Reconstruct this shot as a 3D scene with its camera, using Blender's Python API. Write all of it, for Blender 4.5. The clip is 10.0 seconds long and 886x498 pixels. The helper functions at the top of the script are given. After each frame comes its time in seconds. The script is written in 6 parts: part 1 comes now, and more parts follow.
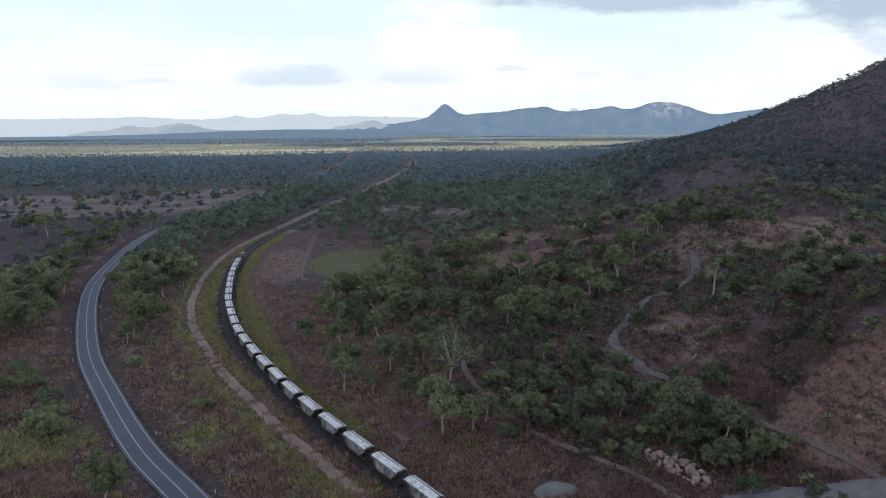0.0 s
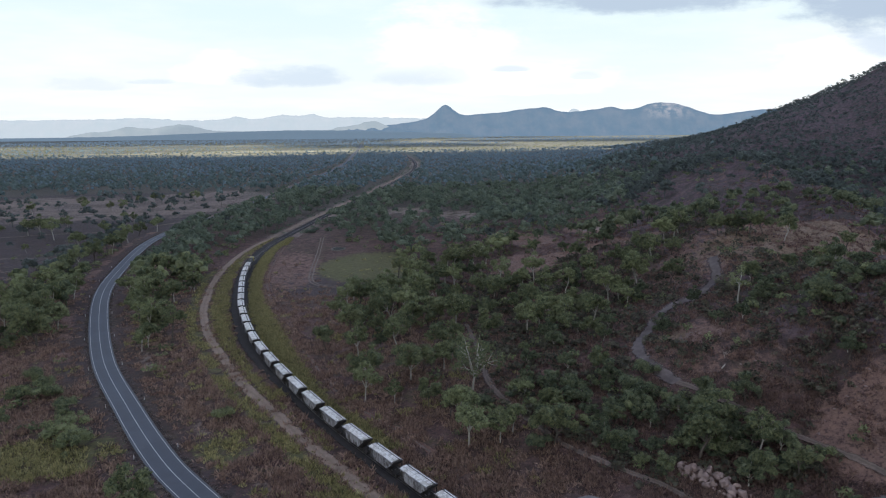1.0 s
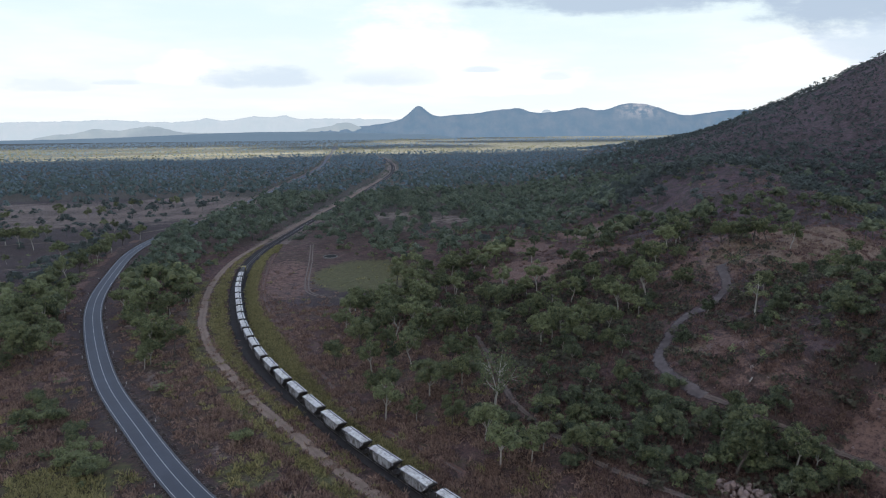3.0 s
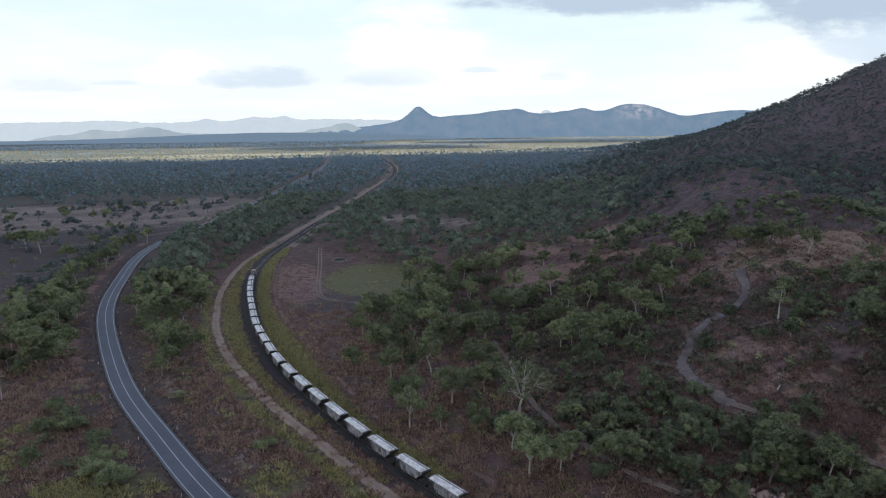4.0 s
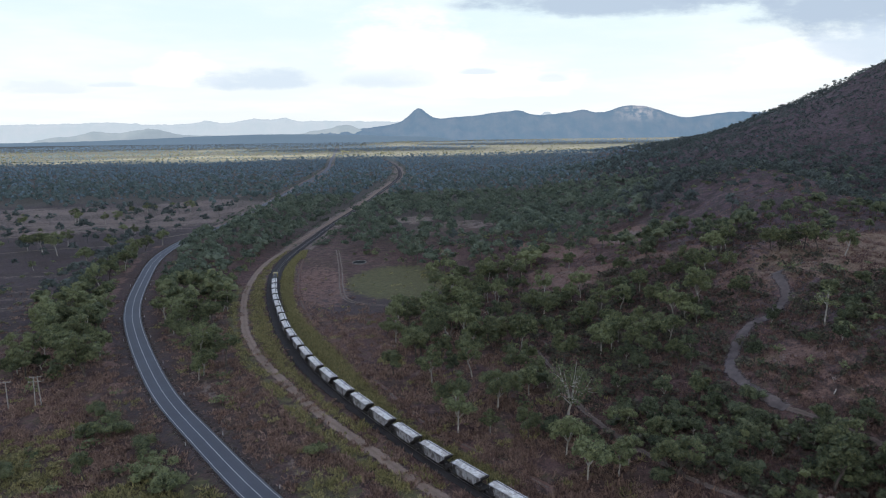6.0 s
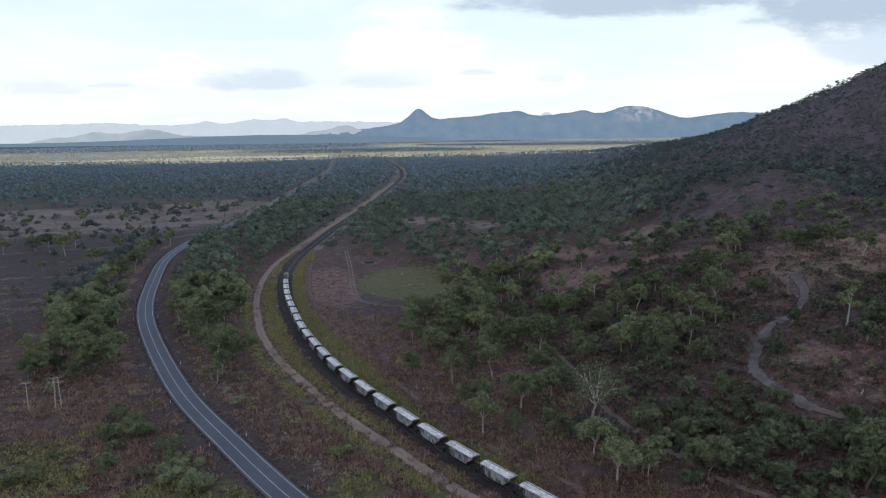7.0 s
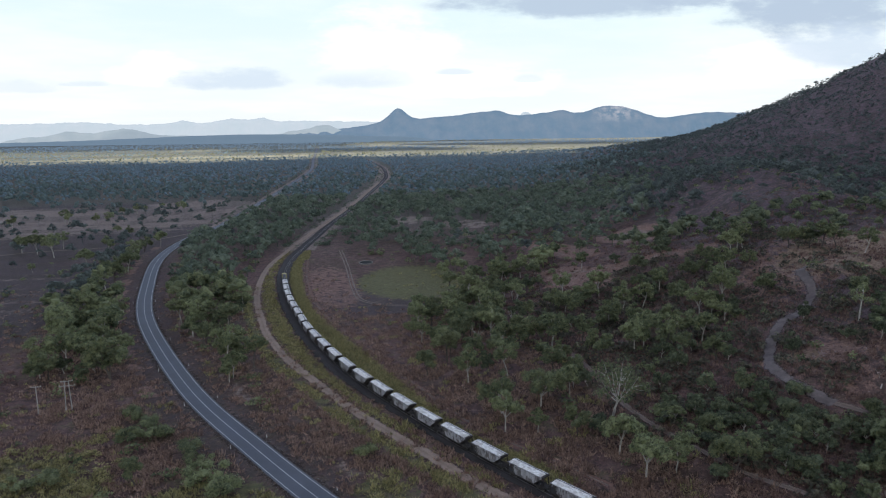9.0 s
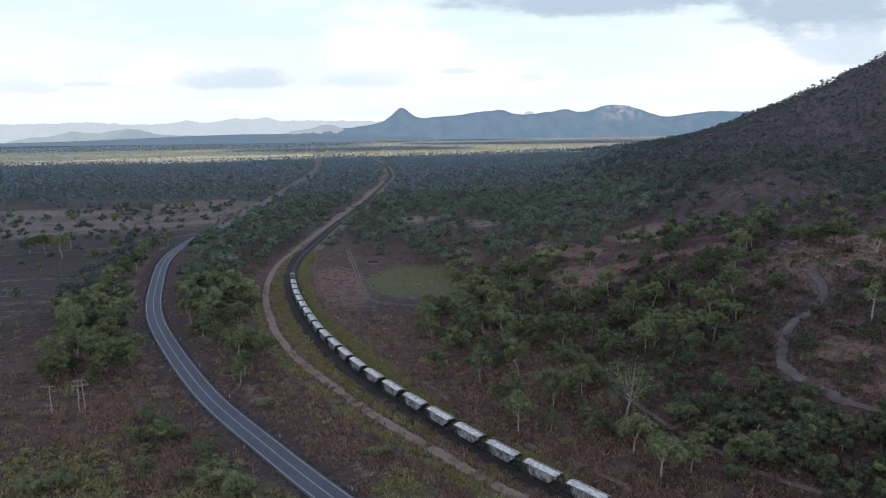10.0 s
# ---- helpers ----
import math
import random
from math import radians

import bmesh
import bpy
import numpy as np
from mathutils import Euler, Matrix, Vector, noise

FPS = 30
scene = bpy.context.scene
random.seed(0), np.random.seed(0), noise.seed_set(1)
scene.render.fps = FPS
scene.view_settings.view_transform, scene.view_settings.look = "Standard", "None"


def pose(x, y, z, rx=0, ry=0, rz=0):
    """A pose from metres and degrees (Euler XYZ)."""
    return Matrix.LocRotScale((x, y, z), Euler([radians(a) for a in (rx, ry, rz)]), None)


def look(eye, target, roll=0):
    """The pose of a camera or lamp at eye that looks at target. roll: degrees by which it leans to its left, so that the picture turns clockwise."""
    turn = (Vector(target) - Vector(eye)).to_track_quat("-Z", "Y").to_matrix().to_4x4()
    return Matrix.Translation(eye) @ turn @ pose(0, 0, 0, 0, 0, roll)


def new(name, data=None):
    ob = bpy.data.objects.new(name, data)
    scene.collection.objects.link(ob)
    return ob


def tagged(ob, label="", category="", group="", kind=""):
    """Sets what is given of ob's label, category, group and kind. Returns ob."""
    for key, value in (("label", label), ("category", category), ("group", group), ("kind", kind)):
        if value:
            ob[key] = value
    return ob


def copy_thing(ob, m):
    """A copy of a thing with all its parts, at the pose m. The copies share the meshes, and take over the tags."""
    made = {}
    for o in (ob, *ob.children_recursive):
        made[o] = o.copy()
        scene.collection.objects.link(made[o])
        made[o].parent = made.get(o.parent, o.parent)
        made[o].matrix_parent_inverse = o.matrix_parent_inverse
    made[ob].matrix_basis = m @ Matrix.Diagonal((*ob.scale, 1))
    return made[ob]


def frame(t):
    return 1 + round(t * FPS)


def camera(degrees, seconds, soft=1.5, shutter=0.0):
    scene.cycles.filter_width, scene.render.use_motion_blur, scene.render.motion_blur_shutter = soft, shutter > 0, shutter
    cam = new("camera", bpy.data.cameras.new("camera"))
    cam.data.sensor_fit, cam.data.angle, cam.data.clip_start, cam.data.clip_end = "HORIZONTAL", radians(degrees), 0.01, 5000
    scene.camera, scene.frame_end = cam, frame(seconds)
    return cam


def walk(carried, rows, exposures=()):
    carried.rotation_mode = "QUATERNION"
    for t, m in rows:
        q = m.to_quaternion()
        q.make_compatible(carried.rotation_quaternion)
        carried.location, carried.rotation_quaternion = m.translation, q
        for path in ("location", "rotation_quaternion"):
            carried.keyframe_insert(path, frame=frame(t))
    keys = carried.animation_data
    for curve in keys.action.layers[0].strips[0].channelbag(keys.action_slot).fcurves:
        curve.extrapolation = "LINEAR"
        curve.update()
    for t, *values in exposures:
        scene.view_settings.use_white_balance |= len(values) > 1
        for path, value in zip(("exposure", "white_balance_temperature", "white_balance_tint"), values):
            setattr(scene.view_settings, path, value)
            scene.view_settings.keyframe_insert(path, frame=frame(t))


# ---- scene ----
cam = camera(65.2, 10.0, 1.1)
METRES, EYE, TILT, LEAN, TURN = 66.0, 78.0, -9.8, 0.4, 0.0
ROWS = [
    (0.0, 0.0, 0.0, 0.0, 0.0, 0.0, -0.0),
    (0.5, -0.0499, 0.0203, 0.0163, -0.03, 0.02, 0.05),
    (1.0, -0.101, 0.0383, 0.0322, -0.04, 0.04, 0.08),
    (1.5, -0.1506, 0.0538, 0.0478, -0.16, 0.05, 0.13),
    (2.0, -0.2019, 0.0686, 0.063, -0.92, 0.06, 0.32),
    (2.5, -0.2548, 0.0808, 0.078, -2.05, 0.07, 0.55),
    (4.0, -0.4156, 0.1109, 0.1229, -2.41, 0.1, 0.68),
    (4.5, -0.4679, 0.1193, 0.1306, -2.44, 0.15, 0.7),
    (5.0, -0.5202, 0.1278, 0.1324, -2.48, 0.18, 0.71),
    (5.5, -0.5739, 0.1346, 0.1337, -2.51, 0.2, 0.73),
    (7.0, -0.7371, 0.1507, 0.1346, -2.62, 0.27, 0.76),
    (7.5, -0.7883, 0.1554, 0.1344, -2.87, 0.27, 0.8),
    (8.0, -0.8332, 0.1598, 0.1342, -3.44, 0.27, 0.9),
    (8.5, -0.8786, 0.1637, 0.1345, -4.03, 0.23, 1.0),
    (9.0, -0.9217, 0.1669, 0.1352, -4.4, 0.21, 1.05),
    (9.5, -0.9511, 0.1685, 0.1374, -4.27, 0.2, 1.08),
    (10.0, -0.963, 0.1677, 0.1375, -4.14, 0.17, 1.1),
]
walk(cam, [(t, pose(0, 0, EYE, TILT, LEAN, TURN) @ pose(METRES * x, METRES * y, METRES * z, 90 + pitch, roll, yaw)) for t, x, y, z, yaw, pitch, roll in ROWS])

# ---- world, sun, exposure ----
SUN_EL, SUN_AZ = radians(35.0), radians(188.0)      # low afternoon sun behind the walk
scene.view_settings.exposure = 0.0
TO_SUN = Vector((math.sin(SUN_AZ) * math.cos(SUN_EL), math.cos(SUN_AZ) * math.cos(SUN_EL), math.sin(SUN_EL)))
sun = new("sun", bpy.data.lights.new("sun", "SUN"))
sun.data.energy, sun.data.angle, sun.data.color = 5.0, radians(0.5), (1.0, 0.9, 0.74)
sun.matrix_world = look((0, 0, 400), Vector((0, 0, 400)) - TO_SUN)


def nodes_of(tree):
    tree.nodes.clear()

    def add(kind, inputs=None, operation="", data_type="", interpolation="", attribute=""):
        n = tree.nodes.new(kind)
        if operation:
            n.operation = operation
        if data_type:
            n.data_type = data_type
        if interpolation:
            n.interpolation_type = interpolation
        if attribute:
            n.attribute_name = attribute
        for k, v in (inputs or {}).items():
            if isinstance(v, bpy.types.NodeSocket):
                tree.links.new(v, n.inputs[k])
            else:
                n.inputs[k].default_value = v
        return n
    return add


def build_world():
    world = bpy.data.worlds.new("sky")
    scene.world = world
    world.use_nodes = True
    add = nodes_of(world.node_tree)

    def M(op, a, b=0.0, c=0.0):
        return add("ShaderNodeMath", {0: a, 1: b, 2: c}, operation=op).outputs[0]

    def mix(f, a, b):
        return add("ShaderNodeMix", {0: f, 6: a, 7: b}, data_type="RGBA").outputs[2]

    def ramp(v, lo, hi):
        return add("ShaderNodeMapRange", {0: v, 1: lo, 2: hi, 3: 0.0, 4: 1.0}, interpolation="SMOOTHSTEP").outputs[0]

    sky = add("ShaderNodeTexSky")
    sky.sky_type, sky.sun_disc, sky.sun_elevation, sky.sun_rotation = "NISHITA", False, SUN_EL, SUN_AZ
    sky.altitude, sky.air_density, sky.dust_density = 80.0, 1.0, 1.5
    way = add("ShaderNodeTexCoord").outputs["Generated"]
    xyz = add("ShaderNodeSeparateXYZ", {0: way})
    x, y, z = xyz.outputs
    ahead = M("MAXIMUM", y, 0.05)
    u, v = M("DIVIDE", x, ahead), M("DIVIDE", z, ahead)
    up = M("ADD", M("MAXIMUM", z, 0.0), 0.10)
    flat = add("ShaderNodeCombineXYZ", {0: M("DIVIDE", x, up), 1: M("DIVIDE", y, up), 2: 0.0}).outputs[0]
    n1 = add("ShaderNodeTexNoise", {"Vector": flat, "Scale": 0.55, "Detail": 7.0, "Roughness": 0.58}).outputs["Fac"]
    edge = add("ShaderNodeTexNoise", {"Vector": add("ShaderNodeCombineXYZ", {0: u, 1: M("MULTIPLY", v, 2.6), 2: 3.0}).outputs[0], "Scale": 15.0, "Detail": 8.0, "Roughness": 0.62}).outputs["Fac"]
    wob = M("MULTIPLY", M("SUBTRACT", edge, 0.5), 3.2)
    blue = add("ShaderNodeVectorMath", {0: sky.outputs[0], "Scale": SKY_GAIN}, operation="SCALE").outputs[0]
    haze = ramp(z, 0.55, 0.12)
    col = mix(M("MULTIPLY", haze, 0.95), blue, mix(ramp(z, 0.03, 0.17), (0.95, 1.01, 1.04, 1), (0.83, 0.99, 1.04, 1)))
    veil = ramp(z, 0.22, 0.50)
    col = mix(M("MULTIPLY", veil, 0.75), col, (0.60, 0.78, 1.20, 1))
    col = mix(M("MULTIPLY", ramp(n1, 0.40, 0.70), 0.45), col, mix(veil, (1.16, 1.15, 1.14, 1), (0.95, 1.00, 1.08, 1)))
    # bright cumulus and grey flat-bottomed clouds low over the plain
    for cu, cv, ru, rv, dark, shade in CLOUDS:
        du = M("DIVIDE", M("SUBTRACT", u, cu), ru)
        dv = M("DIVIDE", M("SUBTRACT", v, cv), rv)
        dv = M("MAXIMUM", dv, M("MULTIPLY", dv, -2.4))
        d = M("ADD", M("ADD", M("MULTIPLY", du, du), M("MULTIPLY", dv, dv)), wob)
        m = M("MULTIPLY", ramp(d, 1.5, 0.15), ramp(y, 0.1, 0.3))
        col = mix(M("MULTIPLY", m, dark), col, shade)
    bg = add("ShaderNodeBackground", {0: col, 1: SKY_STRENGTH})
    out = add("ShaderNodeOutputWorld")
    world.node_tree.links.new(bg.outputs[0], out.inputs[0])


SKY_GAIN, SKY_STRENGTH = 0.14, 1.0
WHITE, GREY, SLATE = (1.25, 1.25, 1.25, 1), (0.66, 0.78, 0.93, 1), (0.50, 0.61, 0.76, 1)
CLOUDS = [(-0.31, 0.078, 0.06, 0.030, 0.6, WHITE), (0.00, 0.10, 0.10, 0.070, 0.55, WHITE), (0.12, 0.06, 0.14, 0.030, 0.6, WHITE), (0.56, 0.085, 0.10, 0.035, 0.7, WHITE),
          (-0.222, 0.070, 0.085, 0.022, 0.7, GREY), (0.28, 0.176, 0.20, 0.046, 0.9, SLATE), (0.625, 0.165, 0.14, 0.085, 0.95, SLATE), (0.43, 0.180, 0.06, 0.020, 0.8, SLATE), (0.66, 0.105, 0.09, 0.045, 0.75, GREY),
          (-0.02, 0.070, 0.07, 0.022, 0.45, GREY), (0.095, 0.082, 0.030, 0.007, 0.6, GREY), (0.20, 0.072, 0.025, 0.009, 0.45, GREY), (0.16, 0.058, 0.04, 0.010, 0.3, GREY), (-0.50, 0.064, 0.07, 0.014, 0.35, GREY),
          (-0.41, 0.069, 0.03, 0.006, 0.4, GREY)]
build_world()

# ---- the lie of the land ----
# hills: centre x, centre y, log length, log width, turn, height
HILLS = [(669.5, 943.5, 4.848, 6.5, 0.106, 94.2), (930.1, 1283.4, 4.848, 6.281, -0.339, 188.9), (118.1, 274.1, 3.587, 4.417, 0.3, 21.4),
         (188.3, 462.8, 3.856, 4.783, -0.012, 54.6), (256.5, 76.5, 3.66, 4.93, 0.985, 60.1), (419.6, 959.6, 5.022, 5.378, -0.072, 60.4),
         (68.7, 431.9, 4.126, 5.35, 0.35, 10.2), (89.7, 134.8, 3.294, 3.0, -0.324, -9.8), (520, 900, 4.6, 5.2, -0.2, 8.0)]
ROAD = [(90, -48), (40, 20), (0, 70), (-30, 107), (-56, 138.4), (-75.5, 161), (-99.5, 195), (-128.5, 240), (-162.5, 307), (-184, 359), (-203, 423), (-219.5, 488), (-227, 542),
        (-228.5, 595), (-225.5, 635), (-220.5, 675), (-221, 753), (-224, 1009), (-228, 1231), (-246, 1706), (-309, 2367), (-420, 3600)]
RAIL = [(120, -22), (86, 17), (50, 63), (19.4, 100.6), (-9.1, 139.6), (-24, 160.2), (-38, 180.4), (-52, 203.2), (-66.4, 228.9), (-79.5, 255.8), (-94.4, 294.9), (-103, 324), (-112, 358),
        (-118, 386), (-123, 415), (-126.6, 442.6), (-128.2, 477), (-127.8, 500), (-125, 543), (-121, 592), (-117.5, 640), (-112, 700), (-99, 839), (-87, 1022),
        (-72, 1230), (-65, 1425), (-78, 1781), (-130, 2300)]
DIRT = [(35, 74), (12, 102), (-15, 134), (-37, 163), (-45.3, 174.5), (-52.5, 185.5), (-61, 198), (-70.5, 212), (-80, 229), (-88, 244), (-100, 267.5), (-113, 300), (-122.5, 334), (-131, 372), (-137, 414),
        (-139.8, 455), (-139.3, 482), (-137, 512), (-133.5, 558), (-128.5, 610), (-122, 665), (-105, 839), (-93, 1022), (-78, 1230)]
DRAIN = [(-10, 163), (-24, 181), (-37, 199), (-49, 225), (-58, 245), (-67.5, 271), (-82.5, 308), (-94, 340), (-103.3, 378), (-110.6, 423), (-115, 460), (-117, 485)]
HILLTRACK = [(97, 112), (93, 122), (89.4, 130.5), (82.4, 143), (72.2, 154), (61.1, 166.5), (54.5, 176.5), (49.6, 190.5), (51.2, 201.5), (58.4, 214.6), (68.8, 227.1), (79.6, 234), (90.4, 245),
             (95.2, 261), (101.5, 268), (109, 264)]
LOWTRACK = [(60, 117), (47.2, 133.4), (40.1, 142.2), (28.4, 152.5), (22.7, 159.5), (14.5, 174.5), (11, 183), (6.4, 199), (4.3, 231), (2, 262)]
WIRES = [(-284, 900), (-283, 987), (-285, 1122), (-293, 1333), (-317, 1694), (-352, 2284)]      # cleared strip through the woods
CUT = [(22, 352), (34, 368), (49, 362), (59, 355), (72, 346), (95, 338)]      # bare old cut across the foot of the spur
LOOP = [(-97, 515), (-95, 500), (-88.2, 448), (-83.7, 406.3), (-79, 372), (-73.8, 358), (-64.9, 350), (-50, 344), (-38, 342)]


def spline(points, step):
    """Points every step metres along a smooth line."""
    p = np.array(points, float)
    p = np.vstack([2 * p[0] - p[1], p, 2 * p[-1] - p[-2]])
    out = []
    for i in range(1, len(p) - 2):
        n = max(2, int(np.linalg.norm(p[i + 1] - p[i]) / 1.5))
        t = np.linspace(0, 1, n, endpoint=False)[:, None]
        out.append(0.5 * (2 * p[i] + (p[i + 1] - p[i - 1]) * t + (2 * p[i - 1] - 5 * p[i] + 4 * p[i + 1] - p[i + 2]) * t ** 2
                          + (3 * p[i] - p[i - 1] - 3 * p[i + 1] + p[i + 2]) * t ** 3))
    q = np.vstack(out + [p[-2][None]])
    s = np.concatenate([[0], np.cumsum(np.linalg.norm(np.diff(q, axis=0), axis=1))])
    at = np.arange(0, s[-1], step)
    return np.stack([np.interp(at, s, q[:, 0]), np.interp(at, s, q[:, 1])], 1)


def sides(line):
    """Unit way along and unit way to the right of a line's points."""
    d = np.gradient(line, axis=0)
    d /= np.linalg.norm(d, axis=1)[:, None]
    return d, np.stack([d[:, 1], -d[:, 0]], 1)


def offset_from(line, x, y):
    """Signed distance of places from a line, positive to its right, and the index of the nearest point."""
    x, y = np.ravel(x), np.ravel(y)
    d, r = sides(line)
    best, where = np.empty(len(x)), np.empty(len(x), int)
    for i in range(0, len(x), 4000):
        dx, dy = x[i:i + 4000, None] - line[None, :, 0], y[i:i + 4000, None] - line[None, :, 1]
        k = np.argmin(dx * dx + dy * dy, 1)
        j = np.arange(len(k))
        side = dx[j, k] * r[k, 0] + dy[j, k] * r[k, 1]
        best[i:i + 4000] = np.hypot(dx[j, k], dy[j, k]) * np.where(side < 0, -1, 1)
        where[i:i + 4000] = k
    return best, where


ROAD_L, RAIL_L, DIRT_L, DRAIN_L = spline(ROAD, 6), spline(RAIL, 6), spline(DIRT, 5), spline(DRAIN, 5)
WIRE_L, CUT_L = spline(WIRES, 20), spline(CUT, 4)
HTRACK_L, LTRACK_L, LOOP_L = spline(HILLTRACK, 4), spline(LOWTRACK, 4), spline(LOOP, 4)


def lumps(x, y, size, seed):
    """Smooth uneven waves about 0, between about -1 and 1."""
    rng = np.random.default_rng(seed)
    z = np.zeros_like(x, dtype=float)
    for k in range(9):
        a, f, ph = rng.uniform(0, 2 * np.pi), rng.uniform(0.6, 1.9) / size, rng.uniform(0, 6.3, 2)
        z += np.sin((x * np.cos(a) + y * np.sin(a)) * f * 2 * np.pi + ph[0] + 1.3 * np.sin((y * np.cos(a) - x * np.sin(a)) * f * 3 + ph[1])) / 3.2
    return z


def step_up(v, lo, hi):
    t = np.clip((v - lo) / (hi - lo), 0, 1)
    return t * t * (3 - 2 * t)


def height(x, y):
    x, y = np.asarray(x, float), np.asarray(y, float)
    z = np.zeros_like(x)
    for cx, cy, ls, lt, r, a in HILLS:
        c, s = math.cos(r), math.sin(r)
        u, v = ((x - cx) * c + (y - cy) * s) / math.exp(ls), (-(x - cx) * s + (y - cy) * c) / math.exp(lt)
        z = z + a * np.exp(-0.5 * (u * u + v * v))
    hill = step_up(z, 2.0, 40.0)
    z = z + hill * (2.2 * lumps(x, y, 70, 3) + 0.9 * lumps(x, y, 24, 4)) + step_up(z, 60, 140) * 3.0 * lumps(x, y, 110, 5)
    z = z + 28.0 * np.clip((y - 3000) / 1440, 0, 1.3)      # the far plain rises towards the mountains
    return z + 0.22 * lumps(x, y, 31, 6) * step_up(z, 0.5, 4.0)


def ground_at(x, y):
    return float(height(np.array([x]), np.array([y]))[0])


# ---- materials ----
def material(name, build):
    m = bpy.data.materials.new(name)
    m.use_nodes = True
    add = nodes_of(m.node_tree)
    out = add("ShaderNodeOutputMaterial")
    m.node_tree.links.new(build(add).outputs[0], out.inputs[0])
    return m


def tint(c):
    return (*c, 1.0)


def noise_of(add, scale, detail=4.0, rough=0.55, vec=None):
    if vec is None:
        vec = add("ShaderNodeNewGeometry").outputs["Position"]
    return add("ShaderNodeTexNoise", {"Vector": vec, "Scale": scale, "Detail": detail, "Roughness": rough}).outputs["Fac"]


def ramp_of(add, v, lo, hi, a=0.0, b=1.0):
    return add("ShaderNodeMapRange", {0: v, 1: lo, 2: hi, 3: a, 4: b}).outputs[0]


def mix_of(add, f, a, b):
    return add("ShaderNodeMix", {0: f, 6: a, 7: b}, data_type="RGBA").outputs[2]


def mult_of(add, a, b):
    return add("ShaderNodeMath", {0: a, 1: b}, operation="MULTIPLY").outputs[0]


def bump_of(add, h, strength, dist):
    return add("ShaderNodeBump", {"Height": h, "Strength": strength, "Distance": dist}).outputs[0]


def attr_of(add, name):
    return add("ShaderNodeAttribute", attribute=name).outputs["Fac"]


def mottled(name, a, b, scale, fine, rough=0.85, metal=0.0, bump=0.3, dist=0.05):
    """A surface of two tones, broken at two scales."""
    def build(add):
        n, f = noise_of(add, scale), noise_of(add, fine, 6.0, 0.65)
        c = mix_of(add, ramp_of(add, n, 0.3, 0.7), tint(a), tint(b))
        c = mix_of(add, ramp_of(add, f, 0.35, 0.75, 0.0, 0.45), c, tint([v * 0.45 for v in a]))
        return add("ShaderNodeBsdfPrincipled", {"Base Color": c, "Roughness": rough, "Metallic": metal, "Normal": bump_of(add, f, bump, dist)})
    return material(name, build)


def worn_edge(name, a, b, scale, fine, ruts=False, hold=0.0):
    """Earth or stone strewn along a strip, thinning out raggedly at its edges."""
    def build(add):
        n, f, g = noise_of(add, scale), noise_of(add, fine, 7.0, 0.7), noise_of(add, 0.45, 7.0, 0.75)
        across = attr_of(add, "across")
        c = mix_of(add, ramp_of(add, n, 0.32, 0.68), tint(a), tint(b))
        c = mix_of(add, ramp_of(add, f, 0.42, 0.68, 0.0, 0.6), c, tint([v * 0.5 for v in a]))
        if ruts:
            c = mix_of(add, mult_of(add, ramp_of(add, across, 0.30, 0.08, 0.0, float(ruts)), ramp_of(add, g, 0.36, 0.52)), c, tint((0.088, 0.072, 0.055)))
        d = add("ShaderNodeBsdfPrincipled", {"Base Color": c, "Roughness": 0.95, "Specular IOR Level": 0.2, "Normal": bump_of(add, f, 0.6, 0.15)})
        v = add("ShaderNodeMath", {0: across, 1: mult_of(add, add("ShaderNodeMath", {0: g, 1: 0.5}, operation="SUBTRACT").outputs[0], 1.5)}, operation="ADD").outputs[0]
        t = add("ShaderNodeBsdfTransparent")
        return add("ShaderNodeMixShader", {0: ramp_of(add, v, 0.54 + hold, 0.84 + hold), 1: d.outputs[0], 2: t.outputs[0]})
    return material(name, build)


